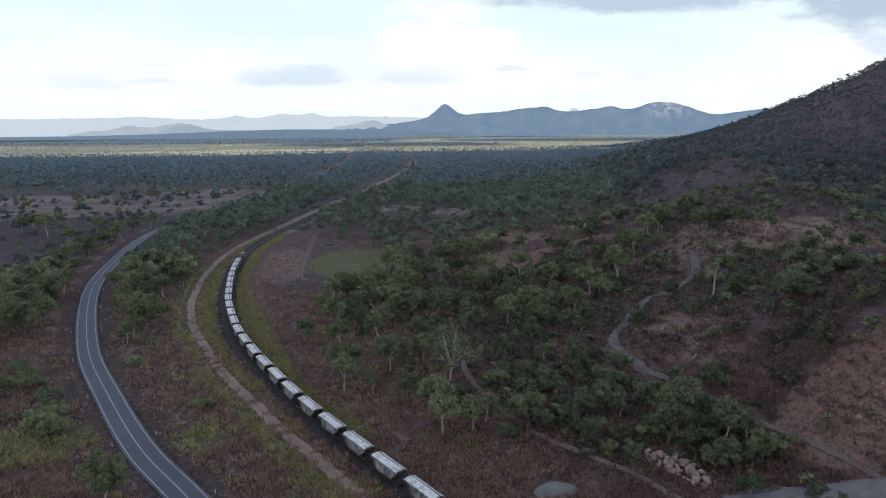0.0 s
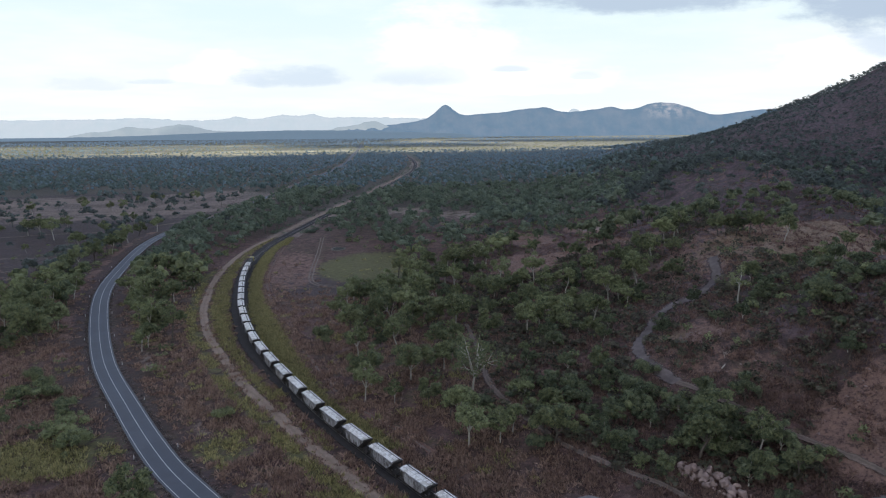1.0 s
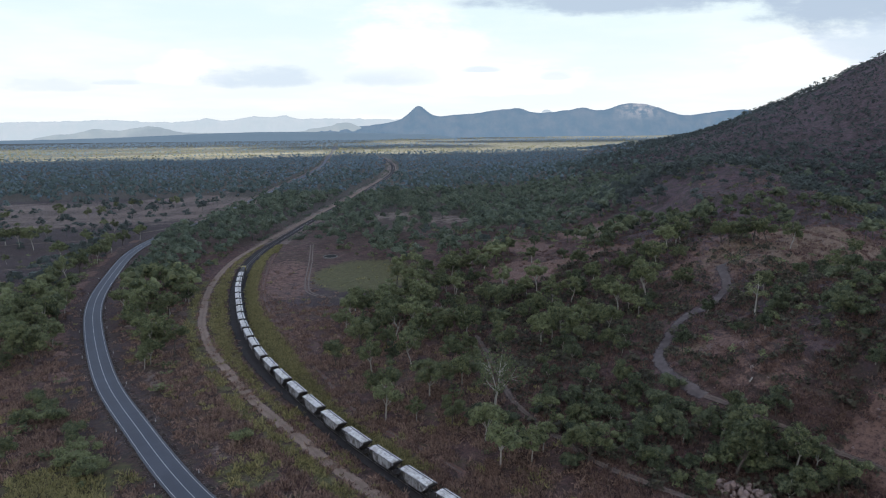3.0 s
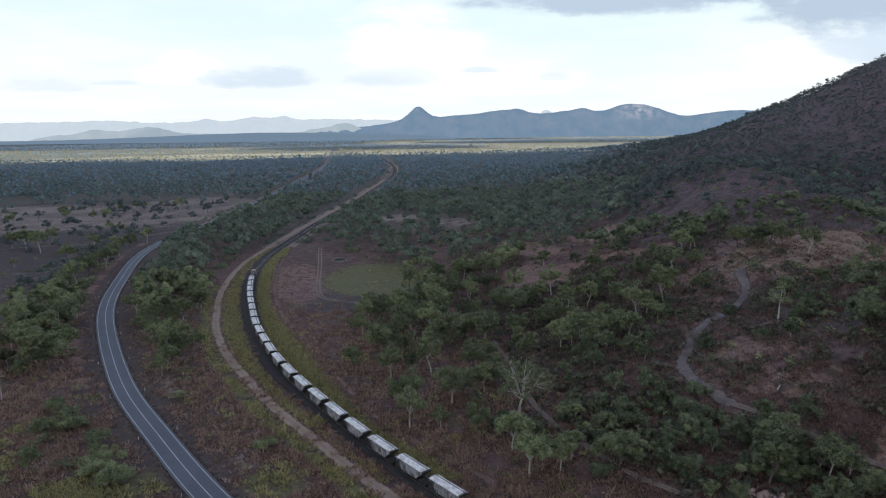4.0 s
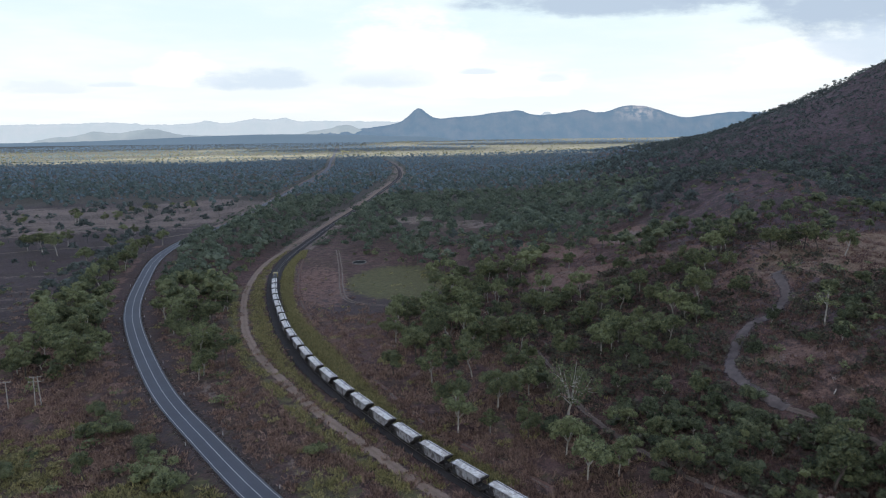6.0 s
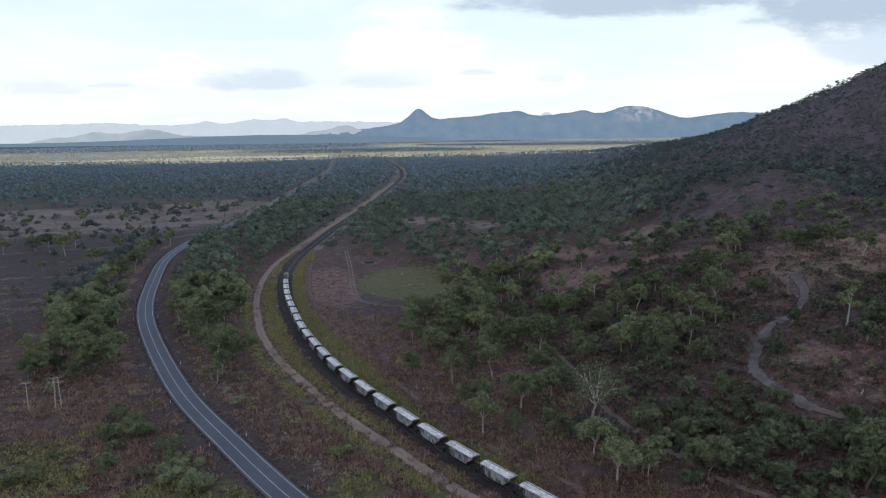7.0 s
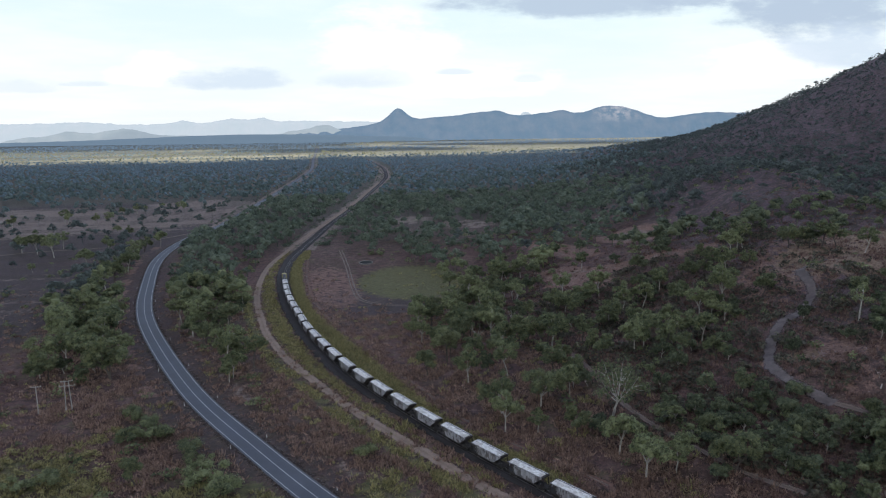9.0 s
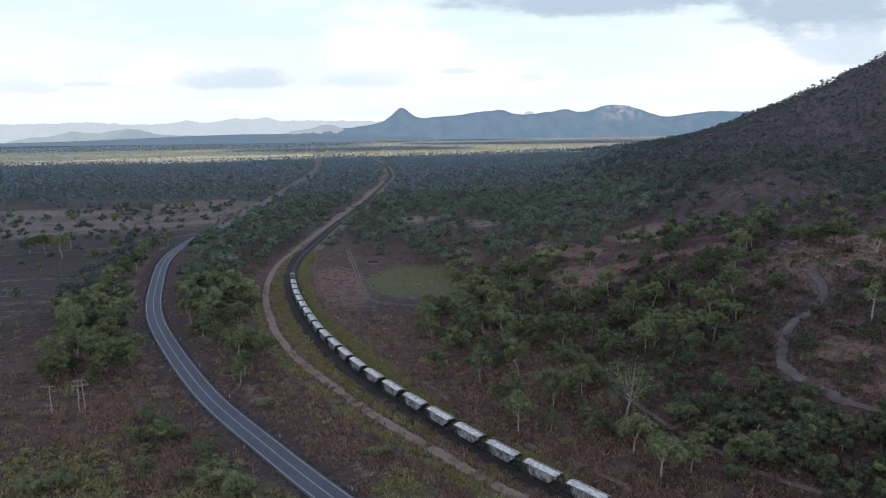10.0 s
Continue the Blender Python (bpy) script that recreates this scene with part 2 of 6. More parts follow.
def ground_material(add):
    pos = add("ShaderNodeNewGeometry").outputs["Position"]
    big, mid, fine = noise_of(add, 0.012, 5.0), noise_of(add, 0.07, 6.0, 0.6), noise_of(add, 0.55, 7.0, 0.7)
    tuft = noise_of(add, 1.9, 5.0, 0.7)
    c = mix_of(add, ramp_of(add, mid, 0.36, 0.64), tint((0.120, 0.070, 0.074)), tint((0.188, 0.114, 0.108)))
    c = mix_of(add, ramp_of(add, big, 0.44, 0.60, 0.0, 0.5), c, tint((0.086, 0.080, 0.055)))
    sward = noise_of(add, 0.11, 6.0, 0.7)
    c = mix_of(add, ramp_of(add, sward, 0.54, 0.62, 0.0, 0.7), c, tint((0.150, 0.140, 0.075)))
    c = mix_of(add, ramp_of(add, sward, 0.44, 0.37, 0.0, 0.6), c, tint((0.118, 0.062, 0.056)))
    c = mix_of(add, ramp_of(add, fine, 0.48, 0.68, 0.0, 0.75), c, tint((0.198, 0.128, 0.116)))
    c = mix_of(add, ramp_of(add, fine, 0.46, 0.30, 0.0, 0.75), c, tint((0.056, 0.044, 0.042)))
    c = mix_of(add, ramp_of(add, tuft, 0.50, 0.66, 0.0, 0.7), c, tint((0.054, 0.042, 0.038)))
    scrub = noise_of(add, 0.16, 8.0, 0.72)
    clump = noise_of(add, 0.28, 9.0, 0.78)
    c = mix_of(add, ramp_of(add, clump, 0.53, 0.60, 0.0, 0.75), c, tint((0.225, 0.146, 0.134)))
    c = mix_of(add, ramp_of(add, clump, 0.47, 0.40, 0.0, 0.8), c, tint((0.052, 0.041, 0.039)))
    # purple-brown hill soil, with blue of haze put into the colour
    rust = mix_of(add, ramp_of(add, fine, 0.40, 0.66), tint((0.128, 0.092, 0.112)), tint((0.212, 0.150, 0.172)))
    rust = mix_of(add, ramp_of(add, scrub, 0.45, 0.54, 0.0, 0.7), rust, tint((0.066, 0.070, 0.060)))
    c = mix_of(add, attr_of(add, "hill"), c, rust)
    flat = add("ShaderNodeMath", {0: 1.0, 1: attr_of(add, "hill")}, operation="SUBTRACT").outputs[0]
    # from here the ground greys with distance north, haze put into the colour
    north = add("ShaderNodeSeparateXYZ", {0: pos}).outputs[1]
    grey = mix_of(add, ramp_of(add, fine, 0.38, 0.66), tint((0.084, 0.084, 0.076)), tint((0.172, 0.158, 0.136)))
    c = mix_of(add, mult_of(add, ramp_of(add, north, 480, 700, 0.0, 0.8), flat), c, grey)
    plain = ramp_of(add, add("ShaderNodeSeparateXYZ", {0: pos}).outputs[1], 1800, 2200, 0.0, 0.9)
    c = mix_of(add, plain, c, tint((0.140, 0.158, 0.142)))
    # sunlight put into the colour of open belts; also tints pale clearings
    lit_or_pale = mix_of(add, ramp_of(add, big, 0.42, 0.58), tint((0.330, 0.320, 0.215)), tint((0.440, 0.415, 0.310)))
    c = mix_of(add, attr_of(add, "lit_or_pale"), c, lit_or_pale)

    # more of the haze grey over the middle plain
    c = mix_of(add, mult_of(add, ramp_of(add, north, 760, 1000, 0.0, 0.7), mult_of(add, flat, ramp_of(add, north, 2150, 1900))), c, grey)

    def zone(name, lo=0.35, hi=0.6):
        v = add("ShaderNodeMath", {0: attr_of(add, name), 1: mult_of(add, add("ShaderNodeMath", {0: clump, 1: 0.5}, operation="SUBTRACT").outputs[0], 2.6)}, operation="ADD").outputs[0]
        return ramp_of(add, v, lo, hi)
    dark = mix_of(add, ramp_of(add, fine, 0.4, 0.7), tint((0.076, 0.062, 0.072)), tint((0.124, 0.102, 0.110)))
    dark = mix_of(add, ramp_of(add, mid, 0.42, 0.62, 0.0, 0.7), dark, tint((0.060, 0.055, 0.050)))
    dark = mix_of(add, ramp_of(add, sward, 0.56, 0.64, 0.0, 0.6), dark, tint((0.165, 0.130, 0.118)))
    c = mix_of(add, mult_of(add, zone("dark"), 0.9), c, dark)
    bare = mix_of(add, ramp_of(add, fine, 0.4, 0.7), tint((0.310, 0.192, 0.160)), tint((0.160, 0.102, 0.094)))
    c = mix_of(add, mult_of(add, zone("bare"), 0.9), c, bare)
    pale = mix_of(add, ramp_of(add, fine, 0.4, 0.7), tint((0.315, 0.252, 0.222)), tint((0.185, 0.144, 0.128)))
    c = mix_of(add, mult_of(add, zone("pale"), 0.9), c, pale)
    tan = mix_of(add, ramp_of(add, fine, 0.4, 0.7), tint((0.315, 0.228, 0.170)), tint((0.185, 0.134, 0.104)))
    c = mix_of(add, mult_of(add, zone("tan"), 0.9), c, tan)
    green = mix_of(add, ramp_of(add, fine, 0.38, 0.68), tint((0.116, 0.124, 0.060)), tint((0.225, 0.212, 0.104)))
    c = mix_of(add, mult_of(add, zone("green"), 0.9), c, green)
    speck = noise_of(add, 1.1, 8.0, 0.8)
    c = mix_of(add, ramp_of(add, speck, 0.51, 0.59, 0.0, 0.6), c, tint((0.048, 0.037, 0.036)))
    c = mix_of(add, ramp_of(add, speck, 0.47, 0.40, 0.0, 0.30), c, tint((0.260, 0.168, 0.130)))
    h = add("ShaderNodeMath", {0: fine, 1: tuft}, operation="ADD").outputs[0]
    return add("ShaderNodeBsdfPrincipled", {"Base Color": c, "Roughness": 0.95, "Specular IOR Level": 0.15, "Normal": bump_of(add, h, 0.9, 0.9)})


def leaf_material(a, b, glow=0.35, vary=1.0):
    """Dull leaves that let some light through; each tree has a tone of its own."""
    def build(add):
        own = add("ShaderNodeObjectInfo").outputs["Random"]
        per = attr_of(add, "tone")
        leaf = add("ShaderNodeNewGeometry").outputs["Random Per Island"]
        v = add("ShaderNodeMath", {0: own, 1: per}, operation="ADD").outputs[0]
        v = add("ShaderNodeMath", {0: v, 1: 1.0}, operation="MODULO").outputs[0]
        c = mix_of(add, v, tint(a), tint(b))
        c = mix_of(add, ramp_of(add, leaf, 0.2, 1.0, 0.0, 0.55 * vary), c, tint((b[0] * 1.35, b[1] * 1.25, b[2] * 1.1)))
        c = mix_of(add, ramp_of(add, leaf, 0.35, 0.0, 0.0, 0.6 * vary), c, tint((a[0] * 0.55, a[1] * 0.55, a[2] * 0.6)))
        # shade of gaps between leaves painted in by noise, with lighter spots beside
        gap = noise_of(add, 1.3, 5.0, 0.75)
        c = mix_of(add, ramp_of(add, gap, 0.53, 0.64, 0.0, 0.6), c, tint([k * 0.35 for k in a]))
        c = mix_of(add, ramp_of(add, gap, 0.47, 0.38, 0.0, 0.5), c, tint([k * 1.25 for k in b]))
        d = add("ShaderNodeBsdfPrincipled", {"Base Color": c, "Roughness": 0.7, "Specular IOR Level": 0.25, "Normal": bump_of(add, gap, 0.8, 0.5)})
        t = add("ShaderNodeBsdfTranslucent", {"Color": c})
        return add("ShaderNodeMixShader", {0: glow, 1: d.outputs[0], 2: t.outputs[0]})
    return build


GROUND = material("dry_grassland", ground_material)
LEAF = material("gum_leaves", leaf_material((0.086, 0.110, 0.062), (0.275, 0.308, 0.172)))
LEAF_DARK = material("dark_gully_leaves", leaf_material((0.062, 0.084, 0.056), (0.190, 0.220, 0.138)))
# plain, far and hill leaves run bluer with distance, haze put into colour
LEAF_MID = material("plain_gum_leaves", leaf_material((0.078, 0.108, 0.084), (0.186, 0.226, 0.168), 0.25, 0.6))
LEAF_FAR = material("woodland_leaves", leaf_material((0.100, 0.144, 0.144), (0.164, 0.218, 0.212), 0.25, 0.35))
# sunlit copy of the far leaves, sunlight put into a warmer colour
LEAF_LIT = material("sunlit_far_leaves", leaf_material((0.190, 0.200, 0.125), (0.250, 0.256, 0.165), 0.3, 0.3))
# strongest tint of haze in the leaf colour
LEAF_BLUE = material("hazed_far_leaves", leaf_material((0.148, 0.212, 0.256), (0.200, 0.280, 0.330), 0.25, 0.25))
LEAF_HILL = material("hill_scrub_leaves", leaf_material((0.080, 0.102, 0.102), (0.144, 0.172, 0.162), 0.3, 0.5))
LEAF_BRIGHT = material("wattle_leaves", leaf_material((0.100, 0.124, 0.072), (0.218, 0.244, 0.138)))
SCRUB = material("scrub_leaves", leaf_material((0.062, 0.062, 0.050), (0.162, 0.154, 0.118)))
GRASS = material("dry_grass", leaf_material((0.152, 0.092, 0.088), (0.405, 0.288, 0.236), 0.35))
GRASS_PINK = material("hill_grass", leaf_material((0.126, 0.077, 0.076), (0.285, 0.194, 0.172), 0.35))
GRASS_GREEN = material("roadside_grass", leaf_material((0.172, 0.166, 0.084), (0.425, 0.385, 0.200), 0.4))
BARK = mottled("pale_bark", (0.56, 0.52, 0.47), (0.36, 0.32, 0.28), 1.2, 7.0, 0.85)
BARK_DARK = mottled("grey_bark", (0.16, 0.13, 0.11), (0.09, 0.075, 0.065), 1.5, 8.0, 0.9)
WHITE_BARK = mottled("white_gum_bark", (0.60, 0.57, 0.52), (0.44, 0.40, 0.36), 0.9, 6.0, 0.8)
DEADWOOD = mottled("bleached_deadwood", (0.50, 0.46, 0.42), (0.34, 0.30, 0.27), 1.5, 8.0, 0.85)


def asphalt_material(add):
    n, f, across = noise_of(add, 0.25), noise_of(add, 2.5, 6.0, 0.65), attr_of(add, "across")
    c = mix_of(add, ramp_of(add, n, 0.3, 0.7), tint((0.062, 0.071, 0.098)), tint((0.050, 0.057, 0.080)))
    worn = ramp_of(add, add("ShaderNodeMath", {0: add("ShaderNodeMath", {0: across, 1: 0.45}, operation="SUBTRACT").outputs[0]}, operation="ABSOLUTE").outputs[0], 0.26, 0.10, 0.0, 0.35)
    c = mix_of(add, worn, c, tint((0.048, 0.052, 0.064)))
    c = mix_of(add, ramp_of(add, f, 0.35, 0.75, 0.0, 0.4), c, tint((0.040, 0.043, 0.052)))
    patch = noise_of(add, 0.06, 5.0, 0.65)
    c = mix_of(add, ramp_of(add, patch, 0.50, 0.60, 0.0, 0.35), c, tint((0.076, 0.085, 0.112)))
    c = mix_of(add, ramp_of(add, across, 0.84, 0.98, 0.0, 0.5), c, tint((0.080, 0.076, 0.080)))
    return add("ShaderNodeBsdfPrincipled", {"Base Color": c, "Roughness": 0.66, "Normal": bump_of(add, f, 0.15, 0.01)})


ASPHALT = material("weathered_asphalt", asphalt_material)
SHOULDER = worn_edge("gravel_shoulder", (0.090, 0.070, 0.062), (0.066, 0.052, 0.048), 0.3, 2.0)
LINE = mottled("worn_white_paint", (0.62, 0.62, 0.62), (0.46, 0.46, 0.46), 1.5, 9.0, 0.6)
DIRT_M = worn_edge("pale_dirt", (0.310, 0.230, 0.186), (0.240, 0.176, 0.140), 0.2, 2.2, 0.25, 0.22)
DIRT_GREY = worn_edge("grey_track_gravel", (0.180, 0.148, 0.146), (0.086, 0.070, 0.070), 0.3, 1.1)
SOIL = worn_edge("brown_track_soil", (0.200, 0.152, 0.134), (0.132, 0.100, 0.090), 0.2, 1.8, 0.6)
GULLY = worn_edge("red_gully_soil", (0.190, 0.108, 0.086), (0.125, 0.074, 0.062), 0.3, 2.0)
RUT = worn_edge("wheel_rut_dirt", (0.250, 0.200, 0.172), (0.180, 0.142, 0.124), 0.3, 2.0)
BALLAST = worn_edge("dark_ballast", (0.056, 0.050, 0.052), (0.038, 0.035, 0.037), 0.3, 3.0)
STEEL = mottled("rail_steel", (0.30, 0.29, 0.29), (0.20, 0.17, 0.15), 0.5, 4.0, 0.4, 0.8)


# ---- building helpers ----
def mesh_of(name, verts, faces, mats, smooth=False, tone=None):
    """A mesh from numpy places and faces that all have the same number of corners."""
    me = bpy.data.meshes.new(name)
    verts, faces = np.asarray(verts, np.float32), np.asarray(faces, np.int32)
    k = faces.shape[1]
    me.vertices.add(len(verts))
    me.vertices.foreach_set("co", verts.ravel())
    me.loops.add(faces.size)
    me.loops.foreach_set("vertex_index", faces.ravel())
    me.polygons.add(len(faces))
    me.polygons.foreach_set("loop_start", np.arange(0, faces.size, k, dtype=np.int32))
    me.polygons.foreach_set("loop_total", np.full(len(faces), k, np.int32))
    me.polygons.foreach_set("use_smooth", np.full(len(faces), smooth, bool))
    for m in mats if isinstance(mats, (list, tuple)) else [mats]:
        me.materials.append(m)
    if tone is not None:
        me.attributes.new("tone", "FLOAT", "POINT").data.foreach_set("value", np.asarray(tone, np.float32))
    me.update()
    me.validate()
    return me


def part(name, bm, mat, parent=None, label=""):
    me = bpy.data.meshes.new(name)
    bm.to_mesh(me)
    bm.free()
    me.materials.append(mat)
    ob = new(name, me)
    ob.parent = parent
    return tagged(ob, label)


def box(bm, x, y, z, sx, sy, sz, m=None):
    """A box about (x, y, z) of full sizes sx, sy, sz, added to bm."""
    v = bmesh.ops.create_cube(bm, size=1.0, matrix=Matrix.Translation((x, y, z)) @ Matrix.Diagonal((sx, sy, sz, 1)))["verts"]
    if m is not None:
        bmesh.ops.transform(bm, matrix=m, verts=v)
    return v


def rod(bm, a, b, r0, r1=None, n=8):
    """A tapered round rod from a to b, added to bm."""
    a, b = Vector(a), Vector(b)
    m = Matrix.Translation((a + b) / 2) @ (b - a).to_track_quat("Z", "Y").to_matrix().to_4x4()
    return bmesh.ops.create_cone(bm, cap_ends=True, segments=n, radius1=r0, radius2=r0 if r1 is None else r1, depth=(b - a).length, matrix=m)["verts"]


def ribbon(name, line, lo, hi, lift, mat, cross=2, ragged=0.0, crown=0.0, seed=0, camber=None):
    """A strip along a line, from lo to hi metres to its right, laid lift above the land."""
    d, r = sides(line)
    w = np.linspace(0, 1, cross)
    rng = np.random.default_rng(seed)
    n = len(line)
    wob = np.convolve(rng.normal(0, 1, (n + 8)), np.ones(5) / 5, "same")[4:-4] * ragged
    wob2 = np.convolve(rng.normal(0, 1, (n + 8)), np.ones(5) / 5, "same")[4:-4] * ragged
    off = (lo + wob)[:, None] * (1 - w) + (hi + wob2)[:, None] * w
    x, y = line[:, 0:1] + r[:, 0:1] * off, line[:, 1:2] + r[:, 1:2] * off
    mid = height(line[:, 0] + r[:, 0] * (lo + hi) / 2, line[:, 1] + r[:, 1] * (lo + hi) / 2)[:, None]
    z = np.maximum(height(x, y), mid * 0 + height(x, y)) + lift + crown * (1 - (2 * w - 1) ** 2)
    v = np.stack([x, y, z], 2).reshape(-1, 3)
    i = np.arange(n - 1)[:, None] * cross + np.arange(cross - 1)
    f = np.stack([i, i + 1, i + 1 + cross, i + cross], 2).reshape(-1, 4)
    me = mesh_of(name, v, f, mat, True)
    me.attributes.new("across", "FLOAT", "POINT").data.foreach_set("value", np.tile(np.abs(2 * w - 1), n).astype(np.float32))
    return new(name, me)


# ---- ground: one sheet to the horizon ----
def spread(lo, hi, step, far_lo, far_hi, grow=1.09):
    mid = list(np.arange(lo, hi + step, step))
    s, a = step, mid[-1]
    while a < far_hi:
        s *= grow
        a += s
        mid.append(a)
    s, a = step, mid[0]
    while a > far_lo:
        s *= grow
        a -= s
        mid.insert(0, a)
    return np.array(mid)


GX, GY = spread(-300, 190, 2.5, -5000, 5000), spread(100, 560, 2.5, -1500, 4990, 1.06)


def ellipse(x, y, cx, cy, rx, ry, turn=0.0):
    c, s = math.cos(turn), math.sin(turn)
    u, v = ((x - cx) * c + (y - cy) * s) / rx, (-(x - cx) * s + (y - cy) * c) / ry
    return step_up(1.25 - np.hypot(u, v), 0.0, 0.5)


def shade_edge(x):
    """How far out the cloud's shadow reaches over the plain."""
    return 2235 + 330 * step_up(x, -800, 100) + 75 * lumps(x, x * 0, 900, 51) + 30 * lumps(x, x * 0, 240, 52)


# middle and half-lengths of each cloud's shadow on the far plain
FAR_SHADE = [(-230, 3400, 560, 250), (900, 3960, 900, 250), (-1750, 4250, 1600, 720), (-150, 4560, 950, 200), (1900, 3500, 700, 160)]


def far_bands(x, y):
    """Long belts of wood across the far plain, 0 open to 1 wooded; cloud shadows count as wooded."""
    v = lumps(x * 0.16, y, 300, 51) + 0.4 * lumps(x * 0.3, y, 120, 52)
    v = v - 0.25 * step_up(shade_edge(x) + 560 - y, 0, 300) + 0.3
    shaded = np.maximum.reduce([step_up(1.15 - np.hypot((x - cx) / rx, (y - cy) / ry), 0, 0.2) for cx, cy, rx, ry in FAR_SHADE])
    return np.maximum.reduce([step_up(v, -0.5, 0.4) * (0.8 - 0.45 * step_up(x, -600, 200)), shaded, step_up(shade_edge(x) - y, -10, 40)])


def red_slope(x, y):
    """Thinly grown red ground on the hillside."""
    e = np.maximum.reduce([ellipse(x, y, 178, 432, 26, 46), ellipse(x, y, 130, 432, 40, 46), 0.95 * ellipse(x, y, 128, 560, 36, 110), ellipse(x, y, 232, 640, 36, 120), 0.5 * ellipse(x, y, 525, 890, 90, 110), 0.6 * ellipse(x, y, 330, 560, 60, 50)])
    return e * (0.7 + 0.3 * lumps(x, y, 40, 57))


def zones(x, y):
    """How dark, bare, pale and green the land is at places, each 0 to 1."""
    near = (np.abs(x) < 900) & (y < 2500) & (y > -200)
    dr, dl, dd, dn = (np.full(len(x), 1e3) for _ in range(4))
    dwire = offset_from(WIRE_L, x, y)[0] if len(x) else x
    dr[near], dl[near], dd[near], dn[near] = (offset_from(l, x[near], y[near])[0] for l in (ROAD_L, RAIL_L, DIRT_L, DRAIN_L))
    dark = 0.5 * step_up(16 - np.abs(dr + 1.5), 0, 5) * (np.abs(dr) > 3.5)
    dark = np.maximum(dark, ellipse(x, y, -330, 360, 120, 150))
    dark = np.maximum(dark, 0.75 * ellipse(x, y, -400, 690, 270, 240) * (dr < -8))
    dark = np.maximum(dark, 1.0 * ellipse(x, y, -62, 366, 38, 34, 0.3))
    dcut = np.full(len(x), 1e3)
    dcut[near] = offset_from(CUT_L, x[near], y[near])[0]
    rim = 0.35 + 0.4 * step_up(lumps(x, y, 30, 73), -0.3, 0.4)
    bare = np.maximum.reduce([rim * step_up(4.5 - np.abs(dr + 12.5), 0, 3) * (y > 235) * (y < 560), step_up(7 - np.abs(dcut), 0, 3), ellipse(x, y, 35, 360, 14, 26, 0.35), ellipse(x, y, 92, 440, 22, 30), ellipse(x, y, 44, 430, 12, 42, 0.28), 0.6 * ellipse(x, y, 145, 286, 80, 34, 0.35),
                              0.9 * ellipse(x, y, 66, 198, 7, 9), 0.95 * ellipse(x, y, 95, 147, 20, 13), 0.45 * ellipse(x, y, 70, 190, 16, 24), 0.35 * red_slope(x, y),
                              0.65 * step_up(2.6 - np.abs(dn), 0, 2), 0.55 * ellipse(x, y, -94, 400, 16, 60, 0.18)])
    streak = step_up(lumps(x * 0.22, y * 1.9, 44, 18) + 0.5 * lumps(x, y, 30, 19), 0.0, 0.7)
    broken = 0.25 + 0.75 * step_up(lumps(x * 0.7, y, 14, 53) + 0.4 * lumps(x, y, 6, 54), -0.3, 0.3)
    pale = np.maximum.reduce([0.5 * step_up(3.5 - np.abs(dcut), 0, 2), 0.8 * ellipse(x, y, 90, 438, 13, 18), 0.25 * streak * ellipse(x, y, 150, 288, 70, 28, 0.35), 0.35 * broken * ellipse(x, y, 35, 360, 14, 26, 0.35), 0.35 * broken * ellipse(x, y, 44, 430, 12, 42, 0.28), broken * ellipse(x, y, -42, 655, 24, 30), 0.85 * broken * ellipse(x, y, 6, 600, 26, 34), (0.4 + 0.45 * broken) * step_up(15 - np.abs(dl + 2), 0, 5) * (y > 520), (0.5 + 0.4 * broken) * step_up(14 - np.abs(dr - 2), 0, 4) * (np.abs(dr) > 4) * (y > 640), 0.75 * broken * step_up(6 - np.abs(dwire), 0, 2), (0.48 + 0.45 * streak) * ellipse(x, y, -400, 750, 210, 130), (0.48 + 0.45 * streak) * ellipse(x, y, -290, 860, 80, 90), 0.8 * broken * ellipse(x, y, -62, 1330, 26, 160),
                              0.5 * streak * ellipse(x, y, -470, 640, 120, 50), 0.42 * streak * ellipse(x, y, -330, 360, 110, 140),
                              0.7 * streak * step_up(3.0 - np.abs(dr - 13.5), 0, 2.5) * (y < 420)])
    green = np.maximum.reduce([step_up(dl - 3.2, 0, 1.5) * step_up(-2.5 - dn, 0, 3.5) * (y > 165) * (y < 520) * 1.0, 0.5 * step_up(dd - 2.2, 0, 1.5) * step_up(-5.0 - dl, 0, 1.5) * (y < 560),
                               0.8 * step_up(-2.0 - dd, 0, 2) * step_up(10 + dd, 0, 5) * (y < 400), 0.85 * ellipse(x, y, -50, 400, 30, 44, 0.15), 0.55 * ellipse(x, y, -62, 168, 9, 9),
                               0.55 * ellipse(x, y, -105, 165, 18, 14), 0.55 * ellipse(x, y, -154, 180, 26, 15, -0.3)])
    green = green * np.where(dd > -1.5, 1.0, 0.75 + 0.45 * step_up(lumps(x, y, 19, 63) + 0.6 * lumps(x, y, 7, 64), -0.5, 0.4))
    return dark, bare, pale, green


def terrace(x, y):
    """Tan dry grass on the terraced shoulder of the hill, in rows along the slope."""
    rows = 0.65 + 0.35 * step_up(np.sin((y - 0.35 * x) * 0.55 + 2.0 * lumps(x, y, 40, 71)), -0.4, 0.3)
    return rows * np.maximum.reduce([ellipse(x, y, 148, 282, 62, 30, 0.35), 0.85 * ellipse(x, y, 136, 246, 36, 17, 0.4), 0.7 * ellipse(x, y, 60, 200, 6, 8)])


